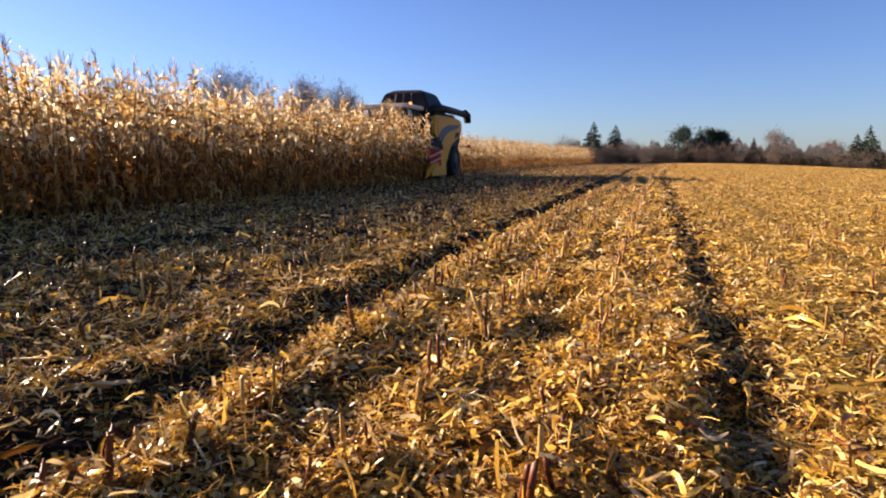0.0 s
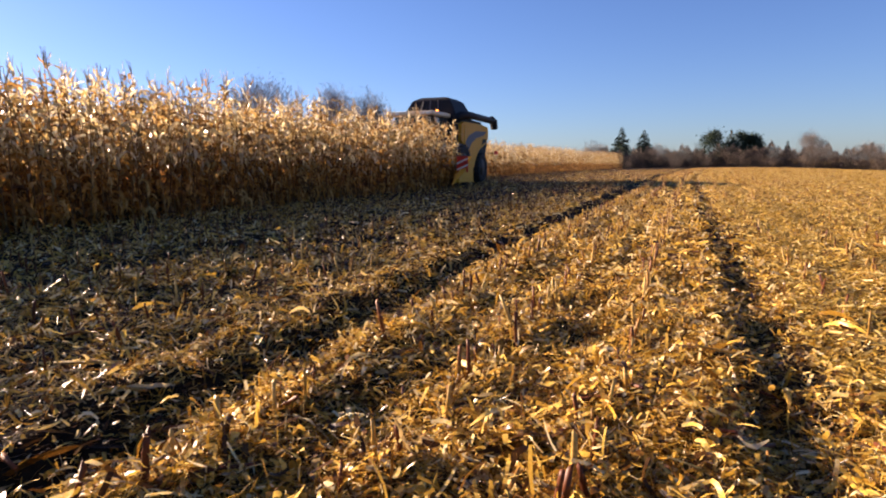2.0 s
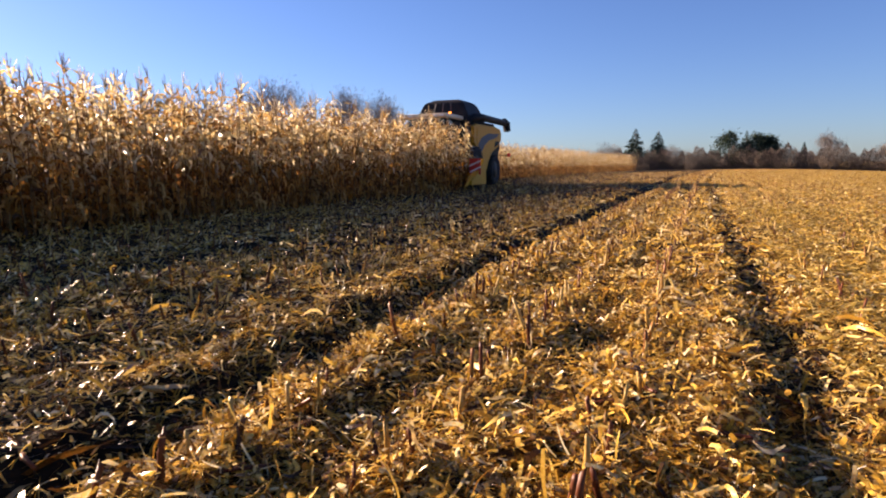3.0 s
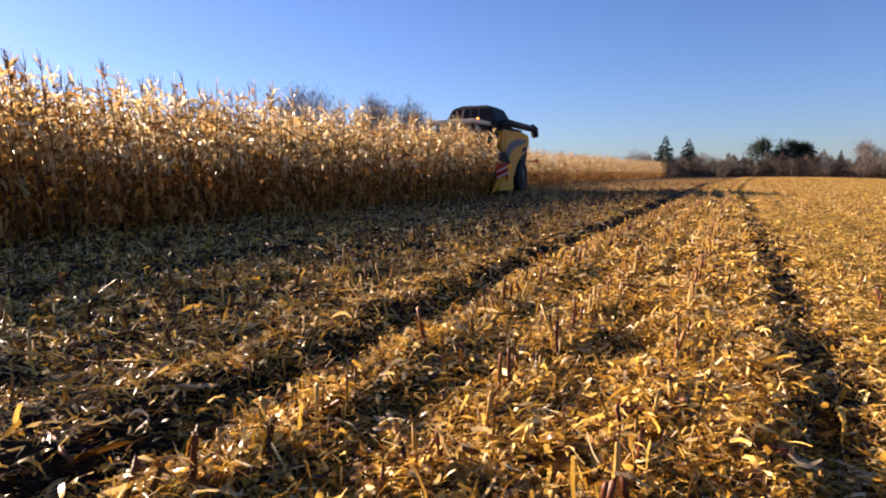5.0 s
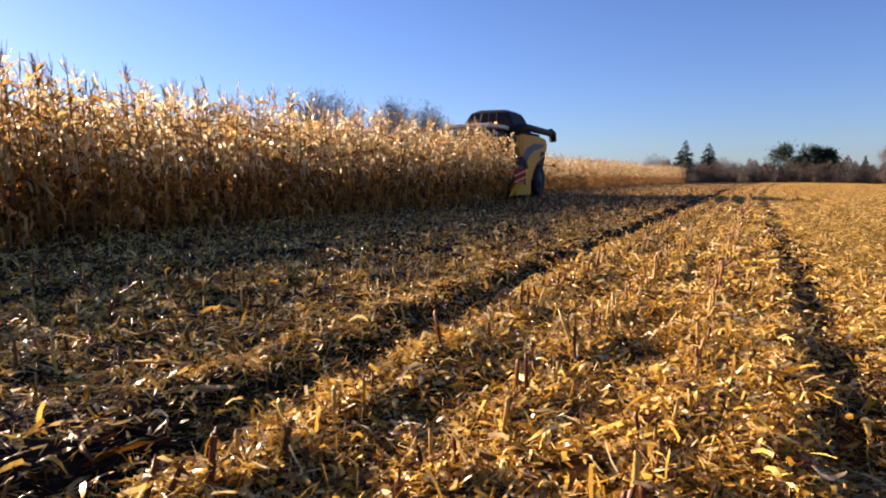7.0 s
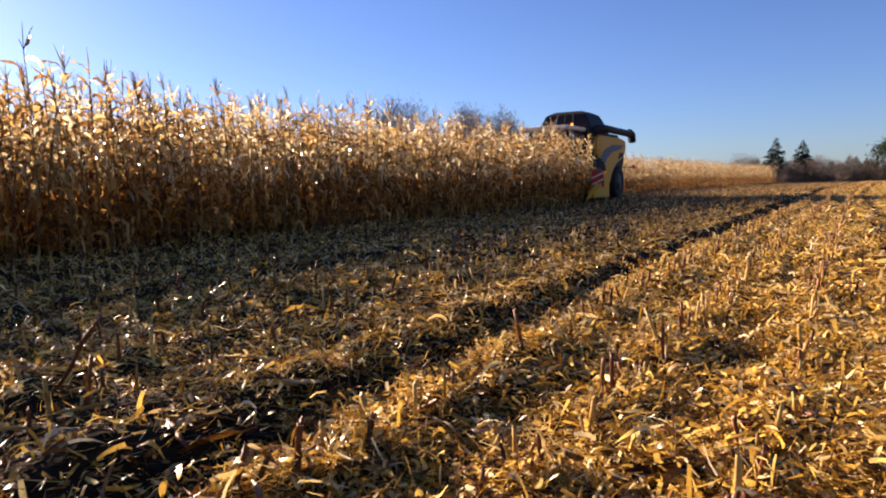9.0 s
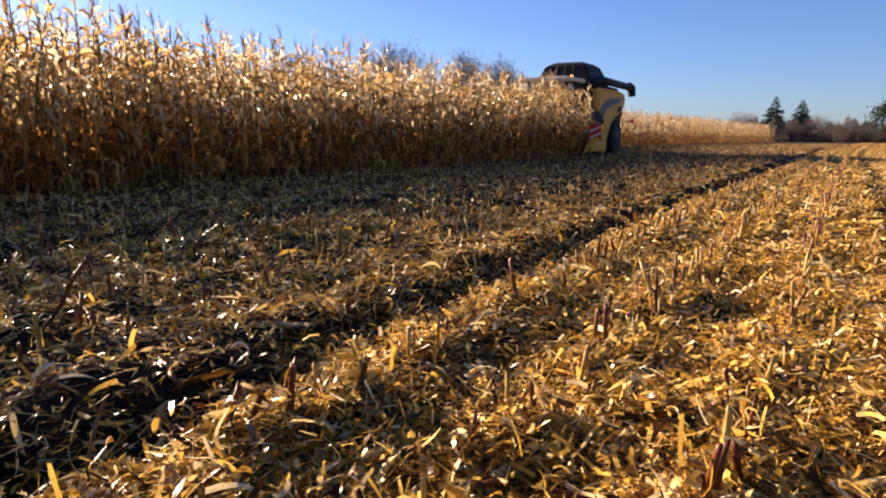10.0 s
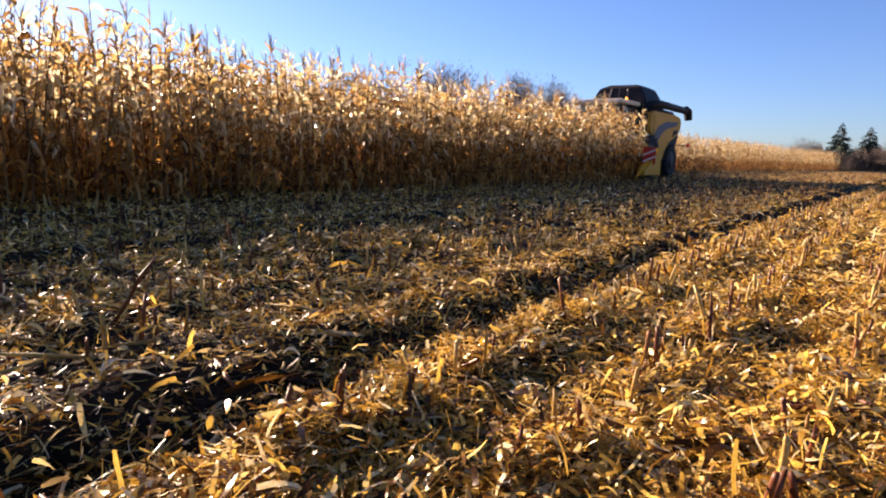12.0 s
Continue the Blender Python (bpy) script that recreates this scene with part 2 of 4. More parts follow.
def across(x, y):
    """Place across the rows, at right angles to the drills."""
    return x + SKEW * np.clip(y, -20, 45)


def wander(y):
    return 0.04 * np.sin(y * 0.55) + 0.025 * np.sin(y * 1.7 + 1) + 0.11 * np.clip((3.2 - y) / 1.6, 0, 1) * (y > -3)


def ground_z(x, y):
    x, y = np.asarray(x, dtype=float), np.asarray(y, dtype=float)
    u = across(x, y)
    z = -0.0015 * np.clip(x - 1, 0, 48) ** 2 - 0.00006 * np.clip(y - 70, 0, 130) ** 2
    near = 1 / (1 + (np.maximum(np.abs(y), 1) / 60) ** 2)
    row = np.where(u > RUT, u - ROWS, u - SEAM)
    z = z + near * 0.018 * np.cos(row * 2 * np.pi / PITCH) * np.clip(np.abs(u - RUT) / 0.4, 0, 1)
    rough = 1 + 0.35 * np.sin(y * 2.9 + 0.8) * np.sin(y * 0.83)
    z = z - (0.085 + 0.06 * np.clip((y - 2.5) / 3, 0, 1)) * rough * np.exp(-((u - RUT - wander(y)) / 0.15) ** 2) * near
    z = z + 0.03 * np.exp(-((u - RUT - 0.40 - wander(y)) / 0.16) ** 2) * near
    z = z + 0.055 * rough * np.exp(-((u - RUT + 0.38 - wander(y)) / 0.15) ** 2) * near
    z = z - 0.10 * rough * np.exp(-((u - SIDE_RUT - wander(y + 8)) / 0.125) ** 2) * near
    z = z + 0.04 * np.exp(-((u - SIDE_RUT + 0.3 - wander(y + 8)) / 0.12) ** 2) * near
    z = z - 0.05 * np.exp(-((u - 1.8 - wander(y + 9)) / 0.16) ** 2) * near
    z = z - 0.06 * np.exp(-((u + 5.3 - wander(y + 2)) / 0.2) ** 2) * near
    lumps = np.clip((1.2 - x) / 1.2, 0.4, 1)
    z = z + near * lumps * (0.034 * np.sin(x * 5.1 + 1.3 * np.sin(y * 2.3)) * np.sin(y * 4.3 + x)
                            + 0.030 * np.sin(x * 11 + y * 3 + np.sin(x * 3.7)) * np.sin(y * 9.7 - x * 4)
                            + 0.014 * np.sin(x * 23 - y * 7) * np.sin(y * 21 + x * 6))
    return z


def cover_of(x, y):
    """How thickly the ground is covered by litter; thinned left of the rut to deepen the maize's shade."""
    u = across(x, y)
    c = np.full(np.shape(x), 0.6)
    for at, w, k, o in ((RUT, 0.14, 0.2, 0), (SIDE_RUT, 0.13, 0.22, 8), (-5.3, 0.25, 0.25, 2), (1.8, 0.2, 0.2, 9)):
        c = c - k * np.exp(-((u - at - wander(y + o)) / w) ** 2)
    c = c * (0.72 + 0.5 * np.sin(x * 2.3 + 1.7 * np.sin(y * 0.8)) * np.sin(y * 1.1 + x * 0.7))
    gap = 0.3 * (0.6 + 0.6 * np.sin(y * 3.1 + 0.6) * np.sin(y * 1.3))
    c = c - gap * (np.exp(-((u - ROWS + 0.3) / 0.12) ** 2) + 0.15 * np.exp(-((u - ROWS + 0.88) / 0.12) ** 2))
    c = c + 0.22 * np.clip((u - RUT - 0.25) / 0.2, 0, 1) * (u < 0.1)
    c = c - 0.4 * np.exp(-((x + 2.55) / 0.7) ** 2 - ((y - 1.25) / 0.5) ** 2)      # a patch with less litter
    # maize's shade put into the cover: less litter, more dark soil left of the rut
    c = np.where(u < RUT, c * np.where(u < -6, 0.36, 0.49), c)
    c = np.where(u > 0.6, c + 0.35, c) + np.where(u > RUT, 0.5, 0.2) * np.clip((y - 9) / 25, 0, 1)
    return np.clip(c, 0.02, 1.2)


def graded(lo, hi, step, far_lo, far_hi, grow=1.09):
    mid = list(np.arange(lo, hi, step))
    a, s = mid[-1], step
    while a < far_hi:
        s *= grow
        a += s
        mid.append(a)
    a, s, left = lo, step, []
    while a > far_lo:
        s *= grow
        a -= s
        left.append(a)
    return np.array(left[::-1] + mid)


def ground():
    gx, gy = graded(-6, 2.2, 0.055, -3500, 3500), graded(0.6, 8.5, 0.06, -600, 4200, 1.07)
    X, Y = np.meshgrid(gx, gy)
    V = np.stack([X, Y, ground_z(X, Y)], axis=-1).reshape(-1, 3)
    w = len(gx)
    i, j = np.meshgrid(np.arange(len(gy) - 1), np.arange(w - 1), indexing="ij")
    a = (i * w + j).ravel()
    me = grid_mesh("ground", V, np.stack([a, a + 1, a + w + 1, a + w], axis=-1), [SOIL], smooth=True)
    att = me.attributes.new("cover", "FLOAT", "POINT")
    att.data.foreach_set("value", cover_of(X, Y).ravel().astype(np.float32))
    return tagged(new("ground", me), "harvested maize field of dark soil under golden litter", "ground", kind="structure")


ground()


def scatter(n, r0, r1, power, az0, az1):
    """Places over the part of the field before the camera's stand."""
    u = rng.random(n)
    k = 2 - power
    r = (r0 ** k + u * (r1 ** k - r0 ** k)) ** (1 / k)
    a = np.radians(az0 + (az1 - az0) * rng.random(n))
    return r * np.sin(a), r * np.cos(a), r


def litter(name, n, r0, r1, power, mat, length, width, lift, label, bend=0.25, tilt=0.24, az0=-88, az1=27, taper=0.12, right=0.4):
    x, y, r = scatter(n, r0, r1, power, az0, az1)
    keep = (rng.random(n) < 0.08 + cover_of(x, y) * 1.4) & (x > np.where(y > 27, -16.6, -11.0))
    keep &= rng.random(n) < (np.where(across(x, y) > 0.6, right, 1.0) if right <= 1 else across(x, y) > 0.55)
    x, y, r = x[keep], y[keep], r[keep]
    n = len(x)
    L = rng.uniform(*length, n) * rng.choice([0.6, 1.0, 1.5], n)
    W = rng.uniform(*width, n)
    fine = np.where(across(x, y) > 0.6, 0.62, 1.0)          # finer chaff beyond the side rut
    L, W = L * fine, W * fine
    z = ground_z(x, y) + rng.exponential(lift, n) + 0.006
    v, f = strips(rng, x, y, z, L, W, rng.uniform(0, 6.283, n), rng.normal(0.0, tilt, n), rng.normal(0, 0.6, n), rng.normal(0.1, bend, n), taper)
    me = grid_mesh(name, v, f, [mat])
    return tagged(new(name, me), label, "crop residue", kind="stuff")


GOLD = "golden chopped maize leaves lying on the soil"
litter("crop_residue", 72000, 1.0, 6.0, 1.0, RESIDUE, (0.025, 0.085), (0.006, 0.018), 0.018, GOLD, tilt=0.46)
litter("shredded_fibre", 140000, 1.0, 7.5, 1.0, RESIDUE, (0.035, 0.11), (0.0018, 0.0055), 0.02, "fine golden shreds of maize leaf on the litter", 0.3, 0.42, taper=0.4)
litter("crop_residue", 160000, 5.0, 17, 1.1, RESIDUE, (0.035, 0.12), (0.008, 0.022), 0.022, GOLD, tilt=0.4)
litter("crop_residue", 150000, 14, 90, 1.1, RESIDUE, (0.05, 0.16), (0.012, 0.032), 0.025, GOLD)
litter("crop_residue", 120000, 0.05, 14, 0.7, RESIDUE, (0.035, 0.12), (0.007, 0.022), 0.018, GOLD, az0=27, az1=272)
litter("crop_residue", 7000, 0.03, 1.3, 0.3, RESIDUE, (0.025, 0.09), (0.005, 0.018), 0.016, GOLD)
CHIPS = "fine golden chaff spread over the soil"
litter("chaff", 70000, 2.0, 16, 1.0, CHAFF, (0.05, 0.14), (0.009, 0.024), 0.014, CHIPS, az0=-6, az1=27, right=2)
litter("chaff", 90000, 12, 90, 1.1, CHAFF, (0.07, 0.18), (0.016, 0.04), 0.014, CHIPS, tilt=0.15, az0=-4, az1=27, right=2)
SHARD = "wide torn shards of dry maize leaf on the litter"
litter("leaf_shards", 15000, 1.0, 7.0, 1.0, RESIDUE, (0.04, 0.085), (0.012, 0.026), 0.024, SHARD, 0.7, 0.42, taper=0.3)
litter("leaf_shards", 12000, 6.0, 20, 1.1, RESIDUE, (0.07, 0.17), (0.02, 0.04), 0.03, SHARD, 0.7, 0.42, taper=0.3)
litter("husk_residue", 2200, 1.4, 7, 0.8, HUSK, (0.03, 0.07), (0.012, 0.026), 0.02, "pale torn maize husks lying on the litter", 0.9, 0.4, taper=0.65)
litter("husk_residue", 4500, 6, 30, 1.0, HUSK, (0.06, 0.13), (0.02, 0.04), 0.03, "pale torn maize husks lying on the litter", 0.9, 0.4, taper=0.65)
litter("upright_residue", 14000, 1.1, 12, 1.0, RESIDUE, (0.04, 0.1), (0.006, 0.018), 0.035, "torn maize leaves standing out of the litter", 0.3, 0.8)


# ---- stubble stalks in rows ----
def stub_shape(r, high):
    """A cut stalk with nodes and a slanting, frayed top: places, faces."""
    heap = Heap()
    hs = np.array([-0.04, 0.02, 0.03, 0.04, 0.55 * high, 0.56 * high + 0.008, 0.57 * high + 0.016, high])
    rad = np.array([0.011, 0.011, 0.013, 0.010, 0.0092, 0.011, 0.009, 0.0085]) * r.uniform(0.75, 1.15)
    lean = r.normal(0, 0.10, 2)
    pts = np.stack([lean[0] * hs + 0.1 * lean[1] * hs ** 2, lean[1] * hs, hs], axis=-1)
    v, f = tube(pts, rad, 7)
    top = v[:, 2] > high - 0.004
    v[top, 2] += r.normal(0, 0.008, top.sum()) + (v[top, 0] - pts[-1, 0]) * r.uniform(-1.2, 1.2)
    heap.add(v, f)
    stalk = heap.arrays()
    n = r.integers(1, 4)
    sheaths = [strips(r, pts[3, 0] + r.normal(0, 0.012, 1), r.normal(0, 0.012, 1), 0.07 + r.uniform(0, 0.05, 1), r.uniform(0.06, 0.13, 1),
                      r.uniform(0.007, 0.016, 1), r.uniform(0, 6.28, 1), r.uniform(0.8, 1.4, 1), r.normal(0, 0.5, 1), r.normal(0.2, 0.6, 1)) for k in range(n)]
    return stalk, sheaths


stub_kinds = [stub_shape(np.random.default_rng(40 + k), h) for k, h in
              enumerate((0.13, 0.16, 0.18, 0.20, 0.19, 0.21, 0.15, 0.22, 0.17, 0.12))]


def stub_places():
    """Row by row, plants at about 0.15 m with gaps; few where wheels pressed them."""
    out = []
    lanes = [(ROWS + k * PITCH, 0.10 if k < 1 else 0.93 if k == 1 else 0.6) for k in range(-2, 8)] + [(SEAM - k * PITCH, 0.3) for k in range(0, 22)]
    for k, (u0, gap) in enumerate(lanes):
        y = 0.9 if u0 > -9.3 else 30
        while y < 75:
            y += rng.uniform(0.09, 0.2) * (1 if y < 12 else 1.35 if y < 30 else 2.2)
            if rng.random() < gap + 0.25 * math.sin(y * 0.9 + k * 2.1) * math.sin(y * 0.37 + k):
                continue
            x = u0 - SKEW * min(y, 45) + rng.normal(0, 0.03)
            if abs(math.degrees(math.atan2(x, y)) + 32) < 58:
                out.append((x, y, rng.integers(len(stub_kinds)), rng.uniform(0, 6.28), rng.normal(0, 0.13), rng.uniform(0.72, 1.1) * (1.0 if u0 < 0 else 0.8)))
    return out


def stubble():
    places = stub_places()
    near = sorted(places, key=lambda p: p[0] ** 2 * 0.8 + p[1] ** 2)[:260]
    chosen = {id(p) for p in near}
    protos = []
    for (v, f, m), sheaths in stub_kinds:
        protos.append([("stalk", grid_mesh("stalk", v, f, [STUB_ONE], smooth=True))] + [("sheath", grid_mesh("sheath", sv, sf, [RESIDUE])) for sv, sf in sheaths])
    for p in near:
        x, y, k, turn, lean, size = p
        ob = new("maize_stubble", None)
        ob.empty_display_size = 0.05
        ob.matrix_world = pose(x, y, float(ground_z(x, y)), math.degrees(lean), math.degrees(lean * 0.6), math.degrees(turn)) @ Matrix.Scale(size, 4)
        tagged(ob, "cut dry maize stalk standing in the stubble row", "stubble stalk", "stubble stalks")
        for nm, me in protos[k]:
            c = new(nm, me)
            c.parent = ob
    heap = Heap()
    for p in places:
        if id(p) in chosen:
            continue
        x, y, k, turn, lean, size = p
        M = np.array(pose(x, y, float(ground_z(x, y)), math.degrees(lean), math.degrees(lean * 0.6), math.degrees(turn)) @ Matrix.Scale(size, 4))
        (v, f, m), sheaths = stub_kinds[k]
        heap.add(v @ M[:3, :3].T + M[:3, 3], f, 0)
        for sv, sf in sheaths:
            heap.add(sv @ M[:3, :3].T + M[:3, 3], sf, 1)
    tagged(new("stubble_rows", heap.mesh("stubble_rows", [STUB, RESIDUE])), "rows of cut dry maize stubble across the field", "stubble", kind="stuff")


stubble()


# ---- broken stalks lying in the litter ----
def lying_stalks():
    r = np.random.default_rng(77)
    kinds = []
    for n in range(7):
        length = r.uniform(0.14, 0.42)
        t = np.array([0, 0.02, 0.46, 0.485, 0.5, 0.97, 1.0])
        pts = np.stack([(t - 0.5) * length, 0.03 * length * np.sin(t * 3 + n), 0.02 * length * np.sin(t * 2 + 2 * n)], axis=-1)
        v, f = tube(pts, np.array([0.006, 0.0095, 0.0085, 0.0115, 0.0085, 0.008, 0.005]) * r.uniform(0.75, 1.1), 7)
        kinds.append(grid_mesh("lying_stalk", v, f, [STUB_ONE], smooth=True))
    for n in range(240):
        a, d = radians(r.uniform(-80, 24)), 1.3 + 9.5 * r.random() ** 1.3
        x, y = d * math.sin(a), d * math.cos(a)
        if x < -9.4:
            continue
        ob = new("lying_stalk", kinds[int(r.integers(7))])
        ob.matrix_world = pose(x, y, float(ground_z(x, y)) + r.uniform(0.012, 0.04), r.uniform(0, 360), r.normal(0, 11), r.uniform(0, 360))
        tagged(ob, "broken piece of dry maize stalk lying on the litter", "maize stalk", "lying stalks")


lying_stalks()


# ---- larger single leaves and stalks on the litter ----
def curled_leaf(r, length, width, arch, segs=12):
    """A long dry blade lying along x, arched, twisted and folded a little along its midrib."""
    s = np.linspace(0, 1, segs + 1)
    wide = width * np.clip(np.sin(np.clip(s * 0.86 + 0.14, 0, 1) * np.pi), 0.06, 1) ** 0.7 * 0.5 * r.uniform(0.8, 1.0, segs + 1)
    twist = np.cumsum(r.normal(0, 0.3, segs + 1))
    mid = np.stack([(s - 0.5) * length, 0.12 * length * np.sin(s * 3 + r.uniform(0, 3)), arch * np.sin(s * np.pi) + 0.012 + np.cumsum(r.normal(0, 0.003, segs + 1))], axis=-1)
    side = np.stack([np.zeros(segs + 1), np.cos(twist), np.sin(twist)], axis=-1)
    fold = np.array([0, 0, 1.0]) * (wide * 0.45)[:, None]
    V = np.stack([mid - side * wide[:, None] + fold, mid, mid + side * wide[:, None] + fold], axis=1).reshape(-1, 3)
    k = np.arange(segs)[:, None] * 3 + np.arange(2)[None, :]
    F = np.stack([k, k + 1, k + 4, k + 3], axis=-1).reshape(-1, 4)
    return V, F


def long_leaves():
    r = np.random.default_rng(31)
    kinds = [grid_mesh("curled_leaf", *curled_leaf(r, r.uniform(0.16, 0.34), r.uniform(0.018, 0.034), r.uniform(0.01, 0.05)), [RESIDUE if k % 8 else HUSK], smooth=True) for k in range(9)]
    def lay(mesh, x, y, lift, turn, tip=0.0, label="long curled dry maize leaf lying on the litter"):
        ob = new("curled_leaf", mesh)
        ob.matrix_world = pose(x, y, float(ground_z(x, y)) + lift, 0, tip, turn)
        tagged(ob, label, "maize leaf", "long leaves")
    for n in range(150):
        a, d = radians(r.uniform(-78, 22)), 1.35 + 6.5 * r.random() ** 1.3
        lay(kinds[int(r.integers(9))], d * math.sin(a), d * math.cos(a), 0.012, r.uniform(0, 360), r.normal(0, 9))
    long_one = grid_mesh("curled_leaf", *curled_leaf(np.random.default_rng(4), 0.62, 0.05, 0.06, 18), [RESIDUE], smooth=True)
    lay(long_one, 0.22, 2.88, 0.03, -76, 0, "very long pale maize leaf arched over the wheel rut")
    upright = grid_mesh("curled_leaf", *curled_leaf(np.random.default_rng(8), 0.17, 0.05, 0.01), [HUSK], smooth=True)
    lay(upright, -0.92, 1.70, 0.07, 70, 74, "pale husk leaf standing up from the litter")
    lay(upright, -0.69, 1.82, 0.02, 120, 14, "pale torn husk lying on the litter")


long_leaves()


def single_stalks():
    """A pale broken stalk leaning out of the stubble and a thick dark one lying flat."""
    for name, base, reach, mat, label in (("leaning_stalk", (-3.32, 1.32), (0.26, 0.12, 0.34), STUB, "pale broken maize stalk leaning out of the stubble"),
                                          ("fallen_stalk", (-2.46, 1.38), (0.38, -0.11, 0.02), STUB_ONE, "thick dark maize stalk lying on the soil")):
        t = np.array([0, 0.03, 0.3, 0.325, 0.35, 0.65, 0.675, 0.7, 1.0])
        pts = t[:, None] * np.array(reach) + np.stack([0.012 * np.sin(t * 5), 0.012 * np.cos(t * 4), 0.008 * np.sin(t * 3)], axis=-1)
        v, f = tube(pts, np.array([0.010, 0.011, 0.0095, 0.0125, 0.0095, 0.009, 0.012, 0.009, 0.0075]), 8)
        ob = new(name, grid_mesh(name, v, f, [mat], smooth=True))
        ob.matrix_world = pose(base[0], base[1], float(ground_z(*base)) + 0.015, 0, 0, 0)
        tagged(ob, label, "maize stalk", "lying stalks")


single_stalks()


# ---- standing maize ----
CORN_X = -9.85                    # outer row
CUT_X = -15.2                     # edge behind the harvester
CUT_Y = 25.8                      # how far the outer rows still stand
END_Y = 124.0


def leaf_blade(r, base, turn, length, width, rise, bend, crumple, segs=8):
    """A crumpled dry blade: it leaves the stalk at the angle rise, hooks over by bend and hangs."""
    s = np.linspace(0, 1, segs + 1)
    ang = rise - bend * np.clip(s * 1.5, 0, 1) ** 0.8 + r.normal(0, crumple, segs + 1) * (0.3 + s)
    step = length / segs
    out = np.concatenate([[0], np.cumsum(np.cos(ang[:-1]))]) * step
    up = np.concatenate([[0], np.cumsum(np.sin(ang[:-1]))]) * step
    wide = width * np.clip(np.sin(np.clip(s * 0.9 + 0.12, 0, 1) * np.pi), 0.05, 1) ** 0.6 * 0.5 * r.uniform(0.55, 1.0, segs + 1)
    twist = np.cumsum(r.normal(0, 0.7, segs + 1)) + r.uniform(-0.8, 0.8)
    d = np.array([math.cos(turn), math.sin(turn), 0])
    e = np.array([-math.sin(turn), math.cos(turn), 0])
    mid = np.asarray(base)[None, :] + out[:, None] * d + up[:, None] * np.array([0, 0, 1]) + (np.cumsum(r.normal(0, 0.014, segs + 1)))[:, None] * e
    flat = -np.sin(ang)[:, None] * d + np.cos(ang)[:, None] * np.array([0, 0, 1])
    side = np.cos(twist)[:, None] * e + np.sin(twist)[:, None] * flat
    V = np.stack([mid - side * wide[:, None], mid + side * wide[:, None]], axis=1).reshape(-1, 3)
    k = np.arange(segs) * 2
    return V, np.stack([k, k + 1, k + 3, k + 2], axis=-1)


def corn_shape(r, simple=False):
    """One dry plant: stalk, leaves, lower leaves, ear, tassel as rows of name, material's number, arrays."""
    high = r.uniform(2.15, 2.6)
    hs = np.linspace(-0.05, high, 5 if simple else 9)
    lean = r.normal(0, 0.05, 2)
    bow = r.normal(0, 0.03, 2)
    at = lambda h: np.array([lean[0] * h + bow[0] * h * h, lean[1] * h + bow[1] * h * h, h])
    pts = np.array([at(h) for h in hs])
    stalk = tube(pts, np.linspace(0.014, 0.006, len(hs)), 4 if simple else 6)
    leaves, low = [], []
    turn = r.uniform(0, 6.28)
    count = 12 if simple else 20
    for k in range(count):
        h = 0.12 + (high - 0.16) * k / (count - 1) + r.normal(0, 0.03)
        turn += math.pi + r.normal(0, 0.5)
        if h > high - 0.55:
            shape = (r.uniform(0.26, 0.46), r.uniform(0.036, 0.066), r.uniform(1.15, 1.5), r.uniform(0.0, 2.8), 0.36)
        elif h > 1.1:
            shape = (r.uniform(0.34, 0.6), r.uniform(0.055, 0.095), r.uniform(1.0, 1.5), r.uniform(2.0, 3.3), 0.3)
        else:
            shape = (r.uniform(0.36, 0.62), r.uniform(0.05, 0.085), r.uniform(0.8, 1.35), r.uniform(2.5, 3.1), 0.18)
        v, f = leaf_blade(r, at(h), turn, *shape, 4 if simple else 8)
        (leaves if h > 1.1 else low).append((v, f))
    h, q = r.uniform(0.85, 1.2), r.uniform(0, 6.28)
    d = np.array([math.cos(q) * 0.6, math.sin(q) * 0.6, -0.75 if r.random() < 0.6 else 0.8])
    ear = tube(np.array([at(h) + d * s for s in (0, 0.03, 0.1, 0.19, 0.25)]), [0.008, 0.024, 0.029, 0.022, 0.006], 6)
    tas = Heap()
    top = at(high)
    for k in range(2 if simple else 4):
        q, o = r.uniform(0, 6.28), r.uniform(0.03, 0.12) * (k > 0)
        hh = r.uniform(0.18, 0.38)
        p = np.array([top + [o * s * math.cos(q), o * s * math.sin(q), hh * (s - 2.2 * o * s * s)] for s in (0, 0.35, 0.7, 1)])
        v, f = tube(p, [0.005, 0.006, 0.005, 0.003], 3)
        tas.add(v, f)
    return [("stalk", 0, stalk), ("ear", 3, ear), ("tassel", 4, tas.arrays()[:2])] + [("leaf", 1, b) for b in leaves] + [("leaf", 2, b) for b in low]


corn_kinds = [corn_shape(np.random.default_rng(100 + k)) for k in range(14)]
corn_plain = [corn_shape(np.random.default_rng(200 + k), True) for k in range(8)]
CORN_MATS = [STALK, LEAF, LOWLEAF, HUSK, TASSEL]


